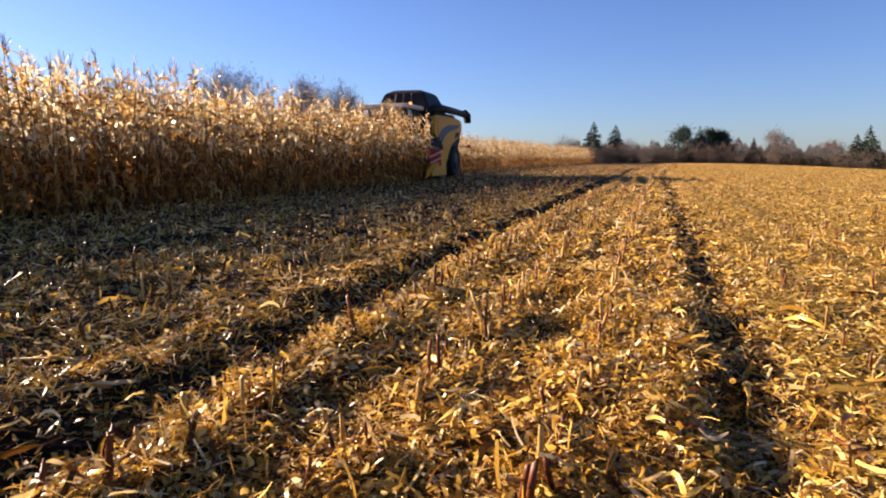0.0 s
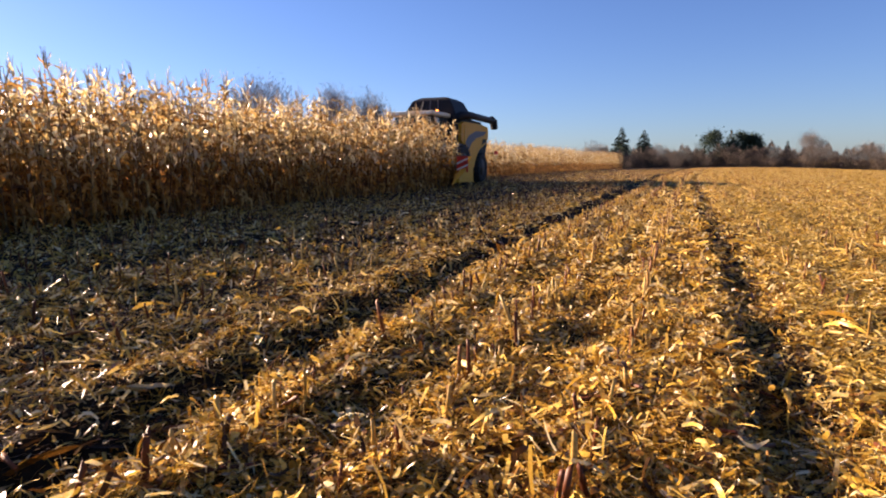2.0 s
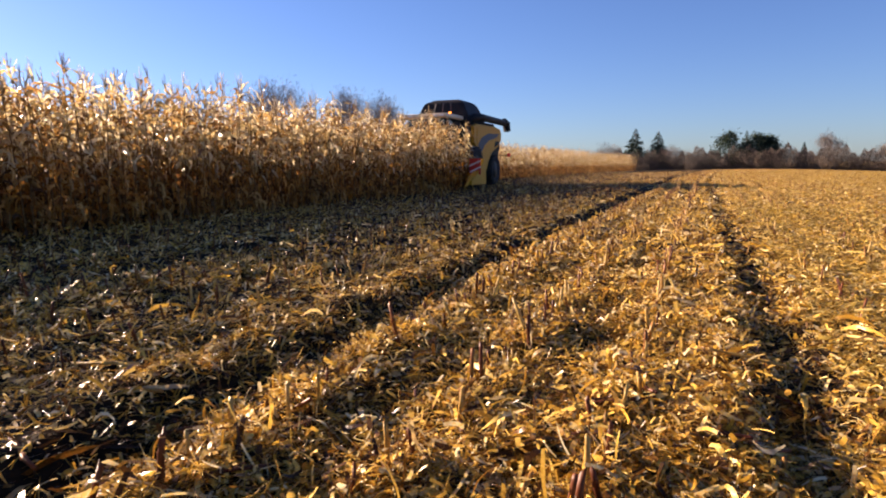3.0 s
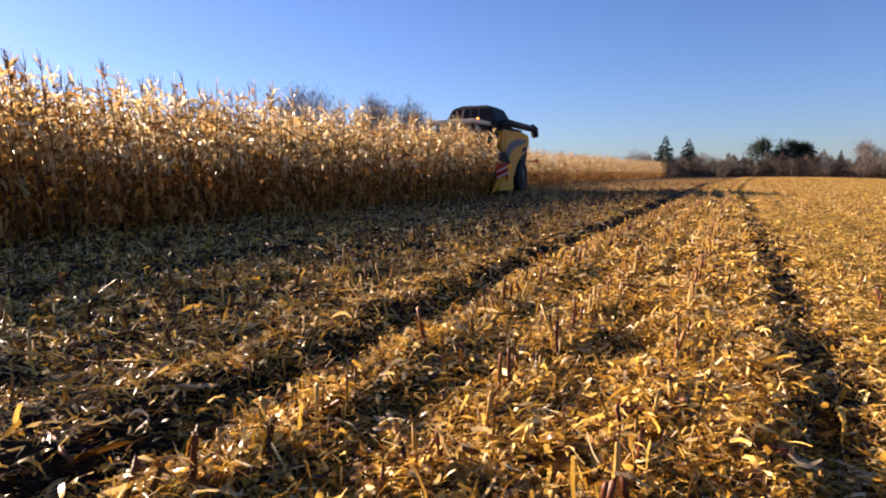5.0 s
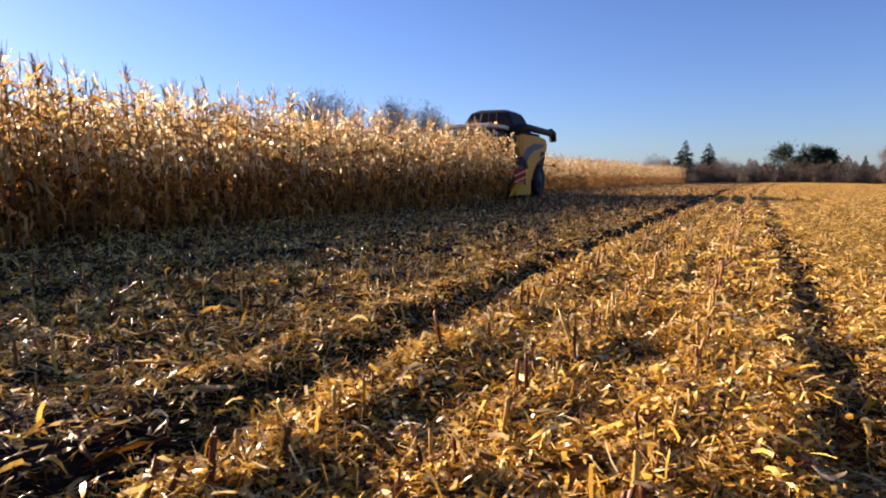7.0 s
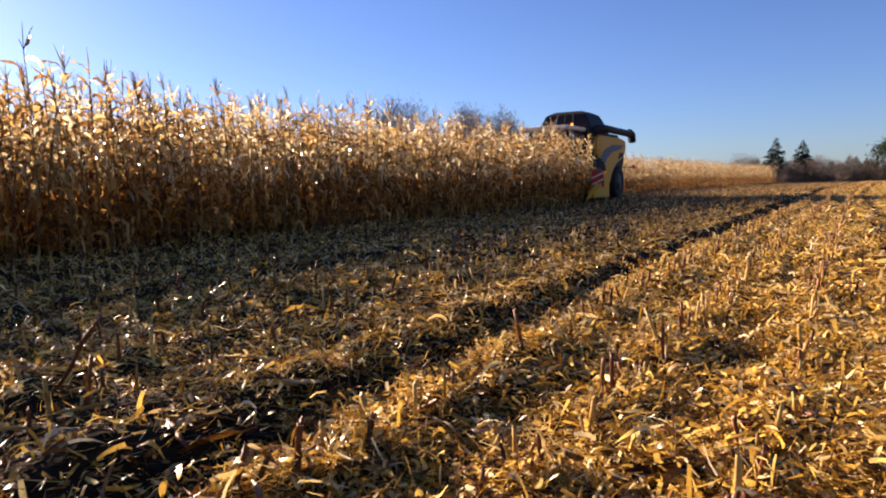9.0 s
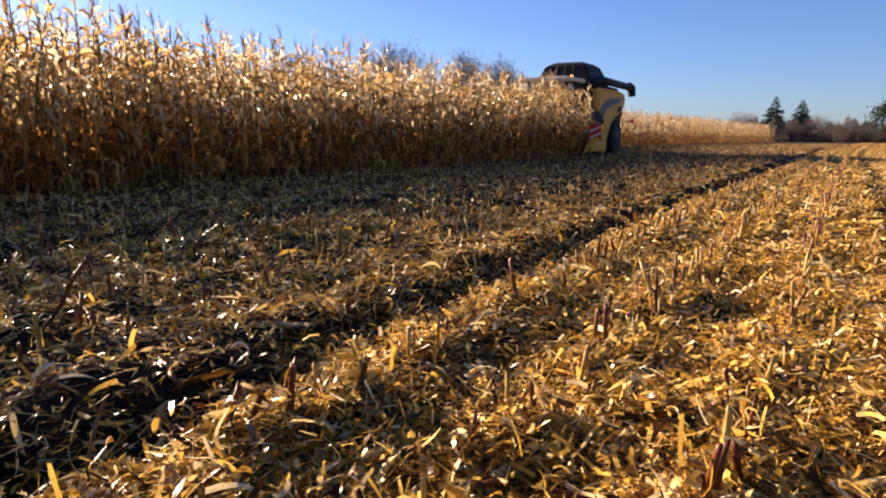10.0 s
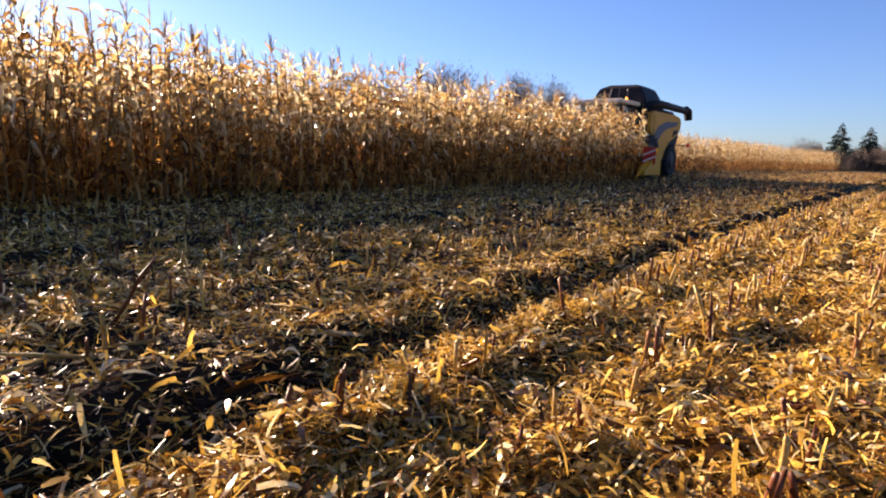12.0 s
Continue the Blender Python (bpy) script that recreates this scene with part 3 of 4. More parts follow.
def corn_field():
    near, rest, far = [], [], []
    for k in range(0, 22):
        x0 = CORN_X - k * 0.75
        inner = x0 < CUT_X + 0.2
        y = -7.0 - k * 0.2
        stop = END_Y if inner else CUT_Y - (0.3 if k == 0 else 0)
        if k > 12:
            stop = 60
        while y < stop:
            y += rng.uniform(0.115, 0.195) * (1 if y < 45 else 1.6 if y < 80 else 2.6)
            if rng.random() < 0.04:
                continue
            row = (x0 - SKEW * min(y, 45) + rng.normal(0, 0.04), y, rng.integers(14), rng.uniform(0, 6.28), rng.normal(0, 0.035), rng.normal(0, 0.035), rng.uniform(0.93, 1.15))
            if k == 0 and 1.5 < y < 33:
                near.append(row)
            elif y > 45 or k > 7:
                far.append(row)
            else:
                rest.append(row)
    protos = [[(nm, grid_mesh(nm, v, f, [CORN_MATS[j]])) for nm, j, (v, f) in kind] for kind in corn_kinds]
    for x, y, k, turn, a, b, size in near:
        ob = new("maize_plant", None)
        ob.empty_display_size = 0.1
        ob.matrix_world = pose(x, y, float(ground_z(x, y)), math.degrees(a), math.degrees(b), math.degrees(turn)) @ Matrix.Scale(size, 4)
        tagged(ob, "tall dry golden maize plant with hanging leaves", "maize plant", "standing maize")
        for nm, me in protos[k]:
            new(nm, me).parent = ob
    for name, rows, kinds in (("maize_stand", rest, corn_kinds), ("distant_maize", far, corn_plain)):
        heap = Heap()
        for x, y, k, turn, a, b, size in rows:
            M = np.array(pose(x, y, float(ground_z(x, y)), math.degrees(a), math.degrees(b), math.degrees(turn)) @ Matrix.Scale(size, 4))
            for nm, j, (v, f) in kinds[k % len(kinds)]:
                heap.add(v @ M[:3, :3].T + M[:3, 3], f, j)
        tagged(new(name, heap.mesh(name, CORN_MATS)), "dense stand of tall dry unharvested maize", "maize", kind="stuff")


corn_field()


# ---- combine harvester, heading to the viewer; local axes: -y ahead, +x its own left ----
def box_bm(x0, x1, y0, y1, z0, z1, bevel=0.03):
    bm = bmesh.new()
    bmesh.ops.create_cube(bm, size=1, matrix=Matrix.Translation(((x0 + x1) / 2, (y0 + y1) / 2, (z0 + z1) / 2)) @ Matrix.Diagonal((x1 - x0, y1 - y0, z1 - z0, 1)))
    if bevel:
        bmesh.ops.bevel(bm, geom=bm.edges[:], offset=bevel, segments=2, affect="EDGES", profile=0.6)
    return bm


def prism_bm(outline, axis, a0, a1, bevel=0.02):
    """An outline in two axes drawn out along the third: axis 0 takes (y, z), axis 1 takes (x, z), axis 2 takes (x, y)."""
    bm = bmesh.new()
    def at(p, a):
        q = list(p)
        q.insert(axis, a)
        return q
    lo = [bm.verts.new(at(p, a0)) for p in outline]
    hi = [bm.verts.new(at(p, a1)) for p in outline]
    bm.faces.new(lo)
    bm.faces.new(hi[::-1])
    n = len(lo)
    for k in range(n):
        bm.faces.new((lo[k], hi[k], hi[(k + 1) % n], lo[(k + 1) % n]))
    bmesh.ops.recalc_face_normals(bm, faces=bm.faces)
    if bevel:
        bmesh.ops.bevel(bm, geom=bm.edges[:], offset=bevel, segments=2, affect="EDGES", profile=0.6)
    return bm


def tube_bm(points, radius, sides=12):
    bm = bmesh.new()
    rings = []
    P = [Vector(p) for p in points]
    for k, p in enumerate(P):
        d = (P[min(k + 1, len(P) - 1)] - P[max(k - 1, 0)]).normalized()
        u = d.cross(Vector((0.3, 0.1, 0.95))).normalized()
        w = d.cross(u)
        r = radius[k] if isinstance(radius, (list, tuple)) else radius
        rings.append([bm.verts.new(p + r * (math.cos(a) * u + math.sin(a) * w)) for a in [2 * math.pi * i / sides for i in range(sides)]])
    for a, b in zip(rings, rings[1:]):
        for i in range(sides):
            bm.faces.new((a[i], a[(i + 1) % sides], b[(i + 1) % sides], b[i]))
    bm.faces.new(rings[0])
    bm.faces.new(rings[-1][::-1])
    return bm


def lathe_bm(profile, x, y, z, sides=40):
    """A profile of (offset along x, radius) turned about the x axis through (x, y, z)."""
    bm = bmesh.new()
    rings = [[bm.verts.new((x + o, y + r * math.cos(a), z + r * math.sin(a))) for a in [2 * math.pi * i / sides for i in range(sides)]] for o, r in profile]
    for a, b in zip(rings, rings[1:]):
        for i in range(sides):
            bm.faces.new((a[i], a[(i + 1) % sides], b[(i + 1) % sides], b[i]))
    bm.faces.new(rings[0])
    bm.faces.new(rings[-1][::-1])
    return bm


def wheel(owner, x, y, radius, width, lugs):
    h = width / 2
    tyre = part("tyre", lathe_bm([(-h * 0.8, radius * 0.55), (-h, radius * 0.72), (-h, radius * 0.9), (-h * 0.75, radius * 0.96), (h * 0.75, radius * 0.96),
                                  (h, radius * 0.9), (h, radius * 0.72), (h * 0.8, radius * 0.55)], x, y, radius), RUBBER, owner, "dusty black tractor tyre", True)
    bm = bmesh.new()
    for k in range(lugs):
        for s in (-1, 1):
            a = 2 * math.pi * (k + 0.5 * (s > 0)) / lugs
            m = Matrix.Translation((x + s * h * 0.48, y, radius)) @ Matrix.Rotation(a, 4, "X") @ Matrix.Translation((0, 0, radius * 0.965)) @ Matrix.Rotation(s * 0.6, 4, "Z") @ Matrix.Diagonal((h * 1.05, radius * 0.07, radius * 0.07, 1))
            bmesh.ops.create_cube(bm, size=1, matrix=m)
    part("tread", bm, RUBBER, tyre)
    for s in (-1, 1):
        rim = part("rim", lathe_bm([(s * h * 0.35, 0.02), (s * h * 0.35, radius * 0.3), (s * h * 0.5, radius * 0.36), (s * h * 0.82, radius * 0.56)], x, y, radius), RIM, owner, "dull grey steel wheel rim", True)
        part("hub", lathe_bm([(s * h * 0.3, 0.17), (s * h * 0.55, 0.16), (s * h * 0.6, 0.1)], x, y, radius, 16), GREY, rim)


def combine(at):
    top = new("combine_harvester", None)
    tagged(top, "yellow and black combine harvester cutting the standing maize", "combine harvester")
    # running gear
    for s in (-1, 1):
        wheel(top, s * 1.5, 0.0, 0.93, 0.68, 20)
        wheel(top, s * 1.38, 3.35, 0.76, 0.5, 18)
    part("front_axle", tube_bm([(-1.4, 0, 0.93), (1.4, 0, 0.93)], 0.17), GREY, top)
    part("rear_axle", tube_bm([(-1.3, 3.35, 0.76), (1.3, 3.35, 0.76)], 0.12), GREY, top)
    part("chassis", box_bm(-1.05, 1.05, -0.7, 4.05, 0.85, 1.5, 0.05), DARK, top)
    part("body", prism_bm([(-0.55, 1.4), (4.35, 1.3), (4.75, 1.9), (4.65, 2.65), (4.0, 2.85), (-0.55, 2.85)], 0, -1.42, 1.42, 0.05), DARK, top, "dark machine body")
    part("straw_hood", prism_bm([(4.0, 0.8), (5.0, 0.75), (5.1, 1.3), (4.7, 2.2), (4.0, 2.2)], 0, -1.0, 1.0, 0.06), DARK, top, "black straw chopper hood")
    # side panels: large rounded panel above, narrowing between the wheels
    outline = [(0.15, 2.05), (0.8, 1.75), (1.4, 1.3), (1.75, 0.78), (2.3, 0.74), (2.65, 1.2), (3.3, 1.62), (4.5, 1.95), (5.05, 2.25), (5.15, 2.6), (4.9, 2.84), (3.9, 2.93), (0.7, 2.93), (0.22, 2.8)]
    outline = [(y * 0.87, z) for y, z in outline]
    for s in (-1, 1):
        panel = part("side_panel", prism_bm(outline, 0, s * 1.44, s * 1.60, 0.05), YELLOW, top, "yellow curved side panel")
        swoosh = [(0.8, 1.95), (1.4, 2.3), (2.6, 2.55), (4.7, 2.6), (4.1, 2.38), (2.7, 2.2), (1.9, 1.95), (1.4, 1.62)]
        swoosh = [(y * 0.87, z) for y, z in swoosh]
        part("stripe", prism_bm(swoosh, 0, s * 1.595, s * 1.61, 0.0), BLUE, panel, "dark blue swept stripe")
        part("grille", prism_bm([(3.2, 1.88), (3.9, 2.05), (4.1, 2.22), (3.4, 2.2)], 0, s * 1.595, s * 1.612, 0.0), DARK, panel, "black air grille")
    # grain tank with raised covers
    bm = bmesh.new()
    low = [bm.verts.new(p) for p in ((-1.42, 0.1, 2.9), (1.42, 0.1, 2.9), (1.42, 2.55, 2.9), (-1.42, 2.55, 2.9))]
    mid = [bm.verts.new(p) for p in ((-1.28, 0.2, 3.38), (1.28, 0.2, 3.38), (1.28, 2.5, 3.38), (-1.28, 2.5, 3.38))]
    high = [bm.verts.new(p) for p in ((-0.96, 0.4, 3.97), (0.96, 0.4, 3.97), (0.96, 2.3, 3.97), (-0.96, 2.3, 3.97))]
    ridge = [bm.verts.new(p) for p in ((-0.62, 0.7, 4.13), (0.68, 0.7, 4.11), (0.68, 2.05, 4.11), (-0.62, 2.05, 4.13))]
    for a, b in ((low, mid), (mid, high), (high, ridge)):
        for i in range(4):
            bm.faces.new((a[i], a[(i + 1) % 4], b[(i + 1) % 4], b[i]))
    bm.faces.new(ridge)
    bm.faces.new(low[::-1])
    bmesh.ops.bevel(bm, geom=bm.edges[:], offset=0.04, segments=2, affect="EDGES")
    tank = part("grain_tank", bm, DARK, top, "black raised grain tank covers")
    for x in (-0.45, 0.0, 0.45):
        part("rib", tube_bm([(x, 0.18, 3.3), (x * 0.85, 0.38, 3.93)], 0.025, 6), GREY, tank)
    # cab
    cab = part("cab", box_bm(-0.98, 0.98, -1.75, 0.05, 1.45, 1.85, 0.06), DARK, top, "dark cab base")
    for x, y in ((-0.95, -1.7), (0.95, -1.7), (-0.98, -0.05), (0.98, -0.05), (0.98, -0.75), (-0.98, -0.75)):
        part("cab_post", tube_bm([(x, y, 1.8), (x * 0.95, y + (0.12 if y < -1 else 0), 3.1)], 0.045, 8), DARK, cab)
    part("windscreen", prism_bm([(-0.93, 1.85), (0.93, 1.85), (0.89, 3.08), (-0.89, 3.08)], 1, -1.69, -1.675, 0), GLASS, cab, "tinted curved windscreen")
    for s in (-1, 1):
        part("side_window", prism_bm([(-1.6, 1.87), (-0.08, 1.87), (-0.08, 3.08), (-1.5, 3.08)], 0, s * 0.955, s * 0.967, 0), GLASS, cab, "tinted side glass")
    part("rear_wall", box_bm(-0.95, 0.95, -0.04, 0.04, 1.85, 3.1, 0.0), DARK, cab)
    part("cab_roof", box_bm(-1.12, 1.12, -2.05, 0.1, 3.08, 3.27, 0.07), CREAM, cab, "cream cab roof with dust")
    part("driver_seat", prism_bm([(-0.75, 1.85), (-0.2, 1.85), (-0.15, 2.75), (-0.3, 2.75), (-0.38, 2.2), (-0.75, 2.15)], 0, -0.25, 0.25, 0.05), SEATCLOTH, cab, "empty dark seat")
    for x in (-0.9, -0.6, 0.6, 0.9):
        part("work_light", box_bm(x - 0.1, x + 0.1, -2.085, -2.03, 3.12, 3.22, 0.01), LENS, cab, "clear work light")
    bm = tube_bm([(0.6, -0.3, 3.25), (0.6, -0.3, 3.31), (0.6, -0.3, 3.43), (0.6, -0.3, 3.46)], [0.03, 0.055, 0.06, 0.025], 14)
    part("beacon", bm, AMBER, cab, "lit amber beacon")
    for s in (-1, 1):
        part("mirror_arm", tube_bm([(s * 1.0, -1.8, 3.0), (s * 1.55, -2.05, 2.95), (s * 1.6, -2.05, 2.5)], 0.022, 8), DARK, cab)
        part("mirror", box_bm(s * 1.6 - 0.12, s * 1.6 + 0.12, -2.1, -2.03, 2.35, 2.85, 0.02), DARK, cab, "black wing mirror")
    # platform, rails, ladder on its left
    deck = part("platform", box_bm(1.0, 1.75, -1.3, 0.3, 1.78, 1.86, 0.01), GREY, top)
    for y in (-1.25, -0.5, 0.25):
        part("rail_post", tube_bm([(1.72, y, 1.85), (1.72, y, 2.75)], 0.02, 8), YELLOW, deck)
    for z in (2.3, 2.75):
        part("rail", tube_bm([(1.72, -1.25, z), (1.72, 0.25, z)], 0.02, 8), YELLOW, deck)
    for s in (-0.22, 0.22):
        part("ladder_side", tube_bm([(1.75, -1.1 + s, 1.8), (1.95, -1.1 + s, 0.45)], 0.025, 8), GREY, deck)
    for k in range(5):
        z = 0.5 + 0.28 * k
        part("ladder_step", box_bm(1.75 + 0.15 * (1.8 - z), 1.93 + 0.15 * (1.8 - z), -1.32, -0.88, z, z + 0.03, 0.005), GREY, deck)
    # unloading auger folded back
    auger = part("unloading_auger", tube_bm([(1.15, 0.2, 2.95), (1.45, 0.55, 3.2), (1.6, 1.2, 3.26), (1.72, 4.75, 3.18)], [0.18, 0.2, 0.17, 0.16], 16), DARK, top, "black folded unloading auger tube", True)
    part("spout", tube_bm([(1.71, 4.6, 3.25), (1.73, 4.95, 3.15), (1.74, 5.05, 2.78)], [0.19, 0.21, 0.19], 14), DARK, auger, "black rubber spout")
    # engine deck and rear lamp
    part("engine_hood", box_bm(-1.2, 1.2, 2.6, 4.5, 2.8, 3.15, 0.08), DARK, top, "black engine hood")
    lamp = part("rear_marker", tube_bm([(1.4, 4.55, 1.5), (1.95, 4.6, 1.5)], 0.02, 8), DARK, top)
    part("marker_lamp", box_bm(1.88, 2.05, 4.55, 4.65, 1.42, 1.6, 0.02), RED, lamp, "red marker lamp")
    # feeder house and maize header
    part("feeder_house", prism_bm([(-0.4, 1.0), (-0.4, 1.7), (-2.15, 1.15), (-2.15, 0.35)], 0, -0.7, 0.7, 0.03), YELLOW, top)
    head = part("maize_header", prism_bm([(-2.15, 0.3), (-2.15, 1.25), (-2.3, 1.25), (-2.85, 0.55), (-2.85, 0.3)], 0, -2.9, 2.9, 0.03), YELLOW, top, "yellow maize header")
    part("cross_auger", tube_bm([(-2.8, -2.55, 0.75), (2.8, -2.55, 0.75)], 0.2, 14), GREY, head)
    for k in range(8):
        x = -2.85 + 5.7 * k / 7
        w = 0.2 if 0 < k < 7 else 0.16
        bm = bmesh.new()
        rings = []
        for y, z, ww, hh in ((-2.75, 0.62, w, 0.22), (-3.35, 0.55, w, 0.2), (-3.95, 0.38, w * 0.75, 0.15), (-4.5, 0.14, 0.02, 0.02)):
            rings.append([bm.verts.new((x + ww * math.cos(a), y, z + hh * math.sin(a))) for a in [math.pi * i / 4 for i in range(8)]])
        for a, b in zip(rings, rings[1:]):
            for i in range(8):
                bm.faces.new((a[i], a[(i + 1) % 8], b[(i + 1) % 8], b[i]))
        bm.faces.new(rings[0])
        part("divider_snout", bm, YELLOW, head, "yellow pointed row divider", True)
    for s in (-1, 1):
        end = part("end_shield", prism_bm([(-2.4, 0.2), (-2.4, 0.72), (-2.65, 1.0), (-2.95, 1.02), (-3.4, 0.72), (-4.15, 0.35), (-4.15, 0.2)], 0, s * 2.93, s * 3.03, 0.02), YELLOW, head, "yellow header end shield")
        part("warning_board", box_bm(s * 2.87 - 0.24, s * 2.87 + 0.24, -3.33, -3.30, 0.6, 1.25, 0.0), RED, end, "red warning board")
        for k in range(2):
            z = 0.75 + 0.25 * k
            part("board_stripe", prism_bm([(s * 2.87 - 0.23, z - 0.08), (s * 2.87 + 0.23, z + 0.12), (s * 2.87 + 0.23, z + 0.19), (s * 2.87 - 0.23, z - 0.01)], 1, -3.34, -3.332, 0), WHITE, end, "pale diagonal stripe")
    top.matrix_world = at
    return top


combine(pose(-13.3, 28.3, float(ground_z(-13.3, 28.3)), 0, 0, 2.5) @ Matrix.Scale(1.065, 4))


# ---- trees and scrub at the field's edge ----
def bare_shape(r, high, wide, twigs=4200, stems=1):
    """Trunk and limbs, and a crown of fine leafless twigs in a rounded, uneven dome."""
    trunk, crown = Heap(), Heap()
    ends = []
    def grow(p, d, length, rad, level):
        q = p + d * length
        mid = (p + q) / 2 + r.normal(0, 0.05 * length, 3)
        v, f = tube(np.array([p, mid, q]), [rad, rad * 0.85, rad * 0.7], 5 if level < 2 else 3, False)
        trunk.add(v, f)
        ends.append(q)
        if level >= 4:
            return
        for k in range(r.integers(2, 4) + (level == 0) * 2):
            nd = d + r.normal(0, 0.42, 3) * np.array([1, 1, 0.6])
            nd[2] = max(nd[2], 0.1)
            nd /= np.linalg.norm(nd)
            grow(p + (q - p) * r.uniform(0.6, 1.0), nd, length * r.uniform(0.6, 0.85), rad * 0.6, level + 1)
    for k in range(stems):
        d = np.array([r.normal(0, 0.1 + 0.3 * (stems > 1)), r.normal(0, 0.1 + 0.3 * (stems > 1)), 1])
        grow(np.array([r.normal(0, 0.25 * (stems > 1)), r.normal(0, 0.25 * (stems > 1)), -0.2]), d / np.linalg.norm(d), high * 0.27, high * 0.018 / stems ** 0.5, 0)
    hubs = 26
    q, t, o = r.uniform(0, 6.28, hubs), r.uniform(0.35, 0.9, hubs), np.sqrt(r.random(hubs))
    c = np.stack([np.cos(q) * o * wide * 0.75, np.sin(q) * o * wide * 0.75, high * (0.42 + 0.46 * t * (1.1 - 0.45 * o * o))], axis=-1)
    pick = r.integers(0, hubs, twigs)
    p = c[pick] + r.normal(0, 1, (twigs, 3)) * np.array([wide * 0.2, wide * 0.2, high * 0.065])
    p[:, 2] = np.minimum(np.maximum(p[:, 2], 0.1 * high), high * 0.985)
    yaw = np.arctan2(p[:, 1], p[:, 0]) + r.normal(0, 0.8, twigs)
    v, f = strips(r, p[:, 0], p[:, 1], p[:, 2], high * r.uniform(0.02, 0.065, twigs), high * r.uniform(0.0012, 0.0035, twigs), yaw, r.normal(0.9, 0.4, twigs), r.uniform(-1.5, 1.5, twigs), r.normal(0, 0.4, twigs), 0.7)
    crown.add(v, f)
    return trunk.arrays()[:2], crown.arrays()[:2]


def fir_shape(r, high, wide):
    v, f = tube(np.array([[0, 0, -0.2], [0, 0, high * 0.5], [0, 0, high]]), [high * 0.018, high * 0.011, 0.02], 6)
    crown = Heap()
    levels = 30
    for k in range(levels):
        t = k / levels
        h = high * (0.06 + 0.93 * t)
        reach = wide * (1 - t) ** 0.85 * r.uniform(0.85, 1.15) + 0.12
        for j in range(11 if t < 0.7 else 7):
            q = r.uniform(0, 6.28)
            n = 7
            s = r.uniform(0.15, 1.0, n)
            L = reach * r.uniform(0.75, 1.1)
            x, y = np.cos(q) * s * L, np.sin(q) * s * L
            z = h - 0.28 * L * s ** 1.4 + r.normal(0, 0.08, n)
            sv, sf = strips(r, x + r.normal(0, 0.1, n), y + r.normal(0, 0.1, n), z, L * r.uniform(0.3, 0.55, n), r.uniform(0.12, 0.3, n) * (0.5 + L * 0.3), np.full(n, q) + r.normal(0, 0.5, n), np.full(n, -0.25) + r.normal(0, 0.2, n), r.normal(0, 0.6, n), r.normal(0.1, 0.3, n), 0.8)
            crown.add(sv, sf)
    return (v, f), crown.arrays()[:2]


def pine_shape(r, high, wide):
    v, f = tube(np.array([[0, 0, -0.2], [0.1, 0, high * 0.5], [0, 0.1, high * 0.92]]), [high * 0.02, high * 0.014, 0.04], 6)
    crown = Heap()
    for k in range(74):
        t = r.random() ** 0.9
        q, o = r.uniform(0, 6.28), wide * math.sqrt(r.random()) * (1.05 - t ** 2.2)
        c = np.array([math.cos(q) * o, math.sin(q) * o, high * (0.12 + 0.86 * t)])
        n = 60
        p = c + r.normal(0, 1, (n, 3)) * np.array([0.5, 0.5, 0.32]) * wide * 0.38
        sv, sf = strips(r, p[:, 0], p[:, 1], p[:, 2], r.uniform(0.4, 0.9, n), r.uniform(0.1, 0.25, n), r.uniform(0, 6.28, n), r.normal(0.2, 0.5, n), r.normal(0, 0.8, n), r.normal(0, 0.4, n), 0.8)
        crown.add(sv, sf)
    return (v, f), crown.arrays()[:2]


def plant_tree(name, shape, mats, label, category, x, y, turn=0.0, size=1.0, group=""):
    ob = new(name, None)
    tagged(ob, label, category, group)
    for nm, (v, f), mt in zip(("trunk", "crown"), shape, mats):
        new(nm, grid_mesh(nm, v, f, [mt])).parent = ob
    ob.matrix_world = pose(x, y, float(ground_z(x, y)), 0, 0, turn) @ Matrix.Scale(size, 4)
    return ob


def by(bearing, far):
    """A place so many degrees right of the row direction and so far off."""
    return far * math.sin(radians(bearing)), far * math.cos(radians(bearing))


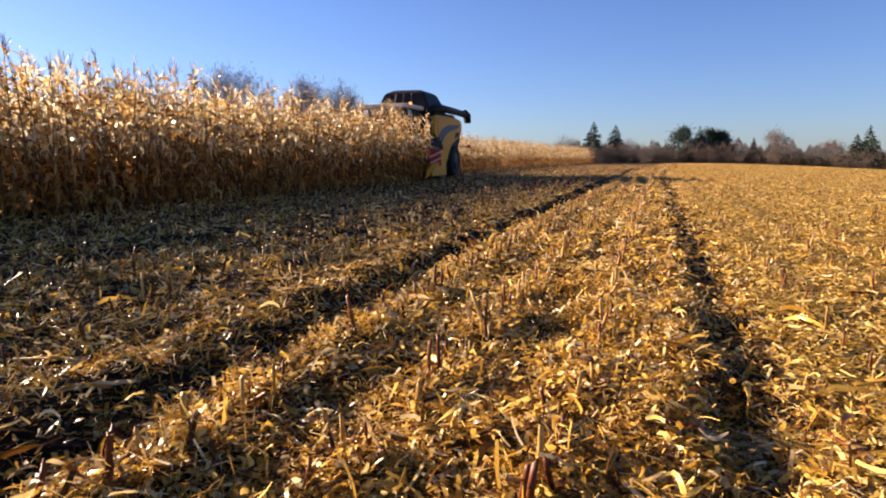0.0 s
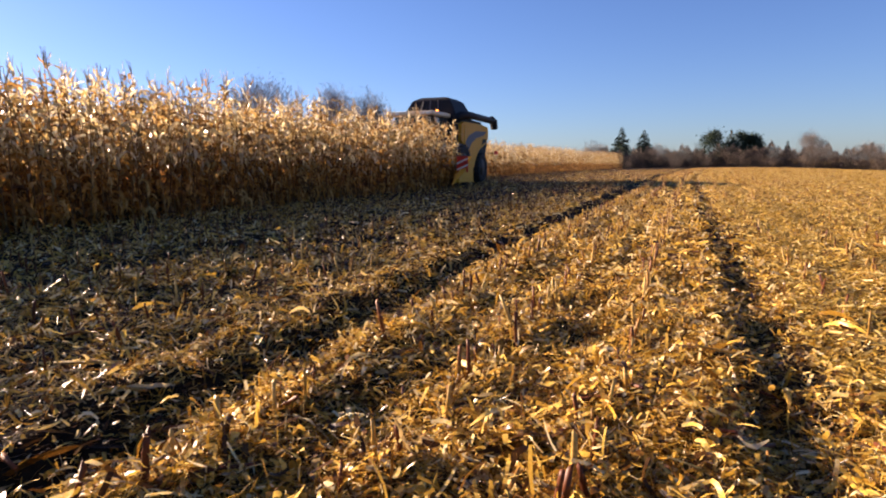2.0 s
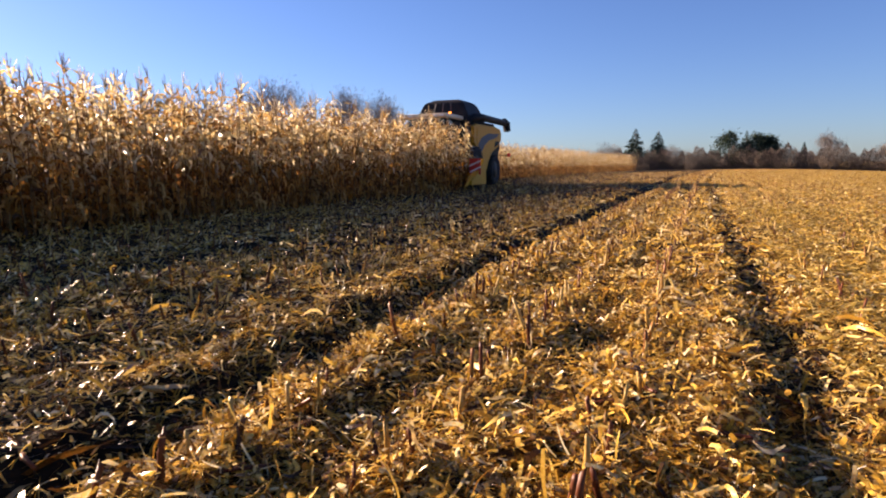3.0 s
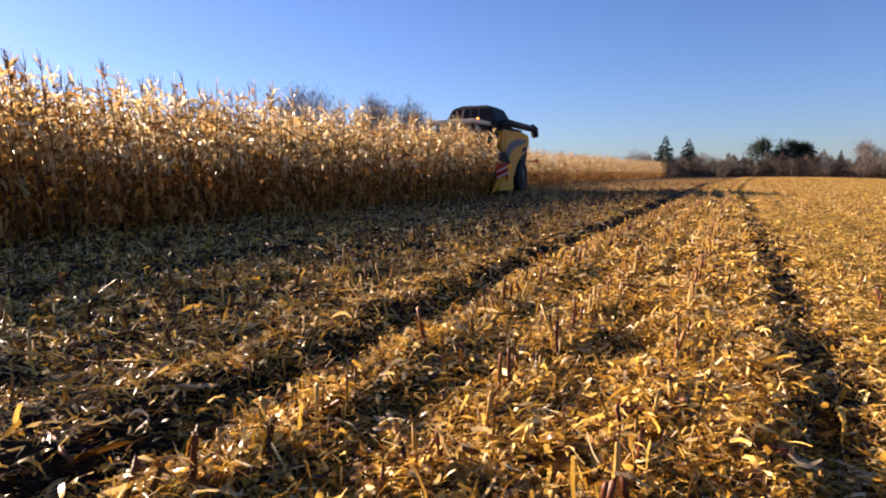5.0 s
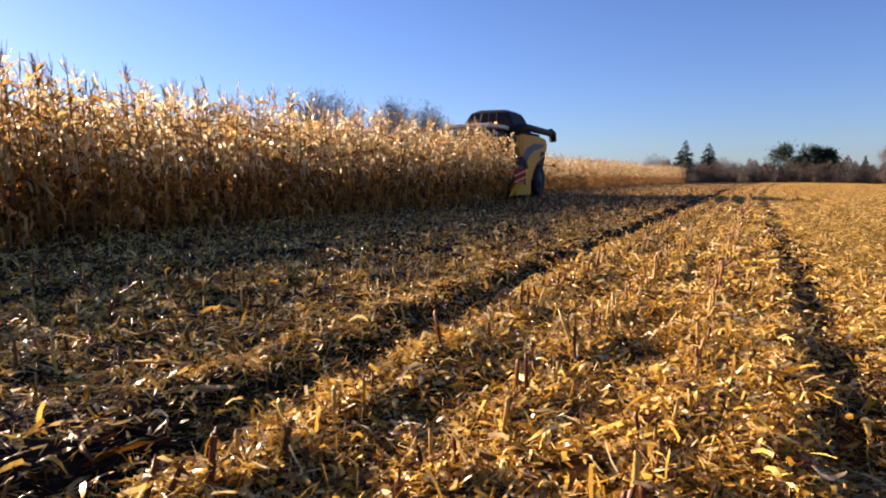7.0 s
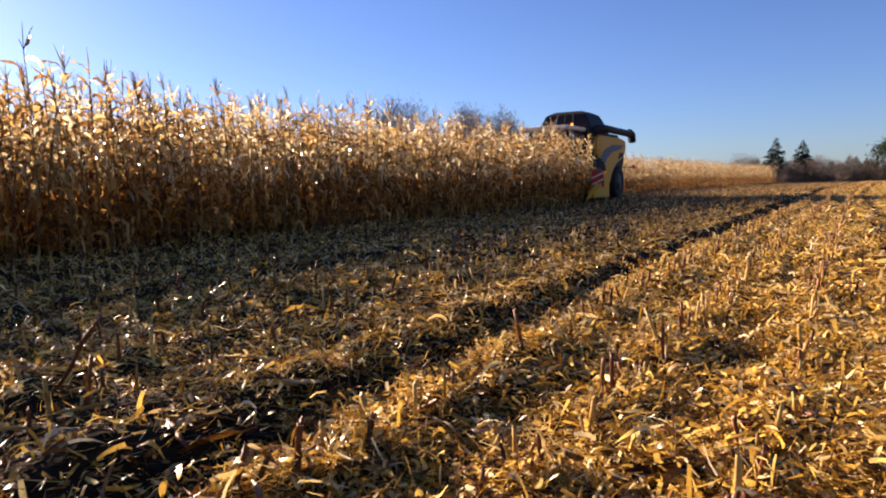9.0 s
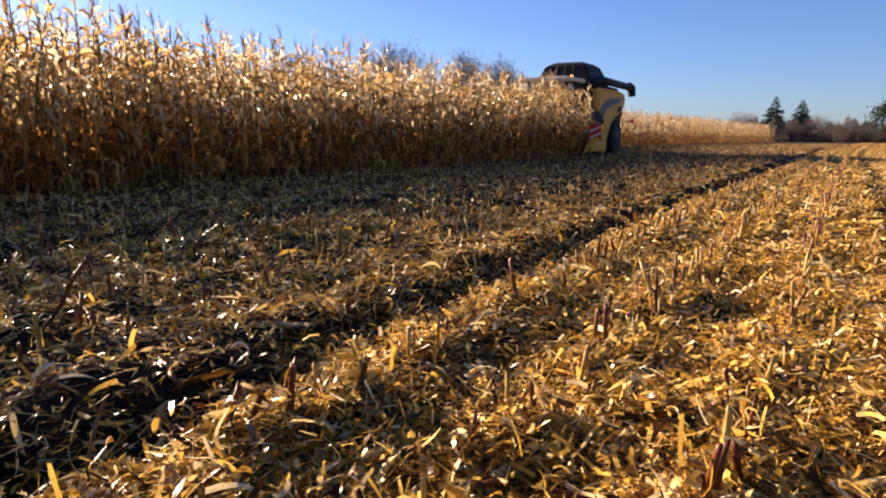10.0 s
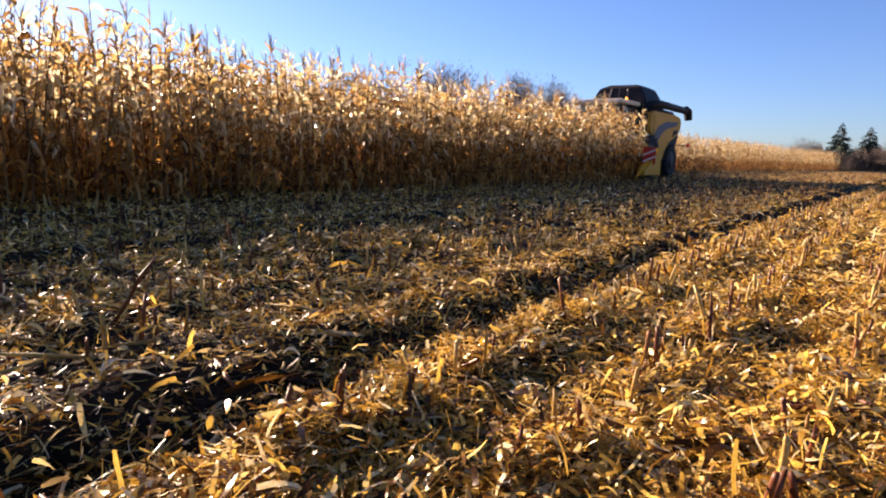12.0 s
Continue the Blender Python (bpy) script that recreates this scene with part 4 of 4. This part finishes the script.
def trees():
    r = np.random.default_rng(5)
    bare = ("bare_tree", (TWIG, TWIG), "leafless grey-brown deciduous tree behind the field", "tree")
    for bearing, far, high, spread in ((-40.0, 110, 17.8, 6.5), (-33.4, 115, 16.6, 4.4), (-30.4, 115, 16.0, 4.2), (-10.05, 205, 9.8, 5.0),
                                       (7.0, 214, 12.9, 4.2), (10.7, 212, 9.9, 4.0), (-4.6, 206, 8.4, 3.4)):
        x, y = by(bearing, far)
        shape = bare_shape(r, high, spread, 5600)
        top = max(shape[1][0][:, 2].max(), 1)
        plant_tree(bare[0], shape, bare[1], bare[2], bare[3], x, y, 0, high / top, "bare trees")
    for bearing, far, high, wide in ((-7.7, 212, 14.0, 6.2), (-5.8, 212, 12.8, 5.8), (1.15, 212, 12.0, 4.4), (5.3, 214, 8.4, 2.4), (13.2, 202, 13.4, 5.4), (12.4, 206, 11.1, 4.6), (3.3, 214, 10.0, 3.4)):
        x, y = by(bearing, far)
        plant_tree("fir_tree", fir_shape(r, high, wide), (BARK, NEEDLE), "dark green fir tree at the field's edge", "tree", x, y, 0, 1, "fir trees")
    for bearing, far, high, wide in ((-0.2, 208, 10.9, 5.6), (2.0, 210, 10.6, 4.4), (2.8, 212, 9.8, 4.4)):
        x, y = by(bearing, far)
        plant_tree("pine_tree", pine_shape(r, high, wide), (BARK, NEEDLE), "dark rounded pine tree behind the scrub", "tree", x, y, 0, 1, "pine trees")
    kinds = [bare_shape(r, 5.2, 2.6, 1500, 6) for k in range(4)]
    first = [None] * 4
    for k in range(64):
        bearing = -8.6 + 27.0 * (k + r.uniform(-0.4, 0.4)) / 63
        far = r.uniform(192, 210)
        size = (0.75 + 0.35 * math.sin(k * 0.9) * math.sin(k * 0.37 + 1)) * r.uniform(0.85, 1.25)
        x, y = by(bearing, far)
        j = int(r.integers(4))
        if first[j] is None:
            first[j] = plant_tree("bare_shrub", kinds[j], (SCRUB, SCRUB), "leafless brown shrub in the hedge", "shrub", x, y, 0, size * 1.2, "hedge shrubs")
        else:
            copy_thing(first[j], pose(x, y, float(ground_z(x, y)), 0, 0, r.uniform(0, 360)) @ Matrix.Scale(size * 1.2 / first[j].scale[0], 4))
    # thicket that closes the hedge
    n = 90000
    b, far = r.uniform(-9.5, 19, n), r.uniform(198, 224, n)
    x, y = far * np.sin(np.radians(b)), far * np.cos(np.radians(b))
    top = 5.6 + 0.09 * np.clip(b, 0, 12) + 0.9 * np.sin(b * 1.9) + 0.7 * np.sin(b * 4.7 + 1) + 0.5 * np.sin(b * 11)
    z = ground_z(x, y) + top * r.random(n) ** 1.3
    v, f = strips(r, x, y, z, r.uniform(0.5, 1.3, n), r.uniform(0.03, 0.1, n), r.uniform(0, 6.28, n), r.normal(0.9, 0.6, n), r.normal(0, 0.6, n), r.normal(0, 0.4, n), 0.8)
    tagged(new("thicket", grid_mesh("thicket", v, f, [SCRUB])), "dense leafless brown thicket along the field's far edge", "hedge", kind="stuff")


trees()
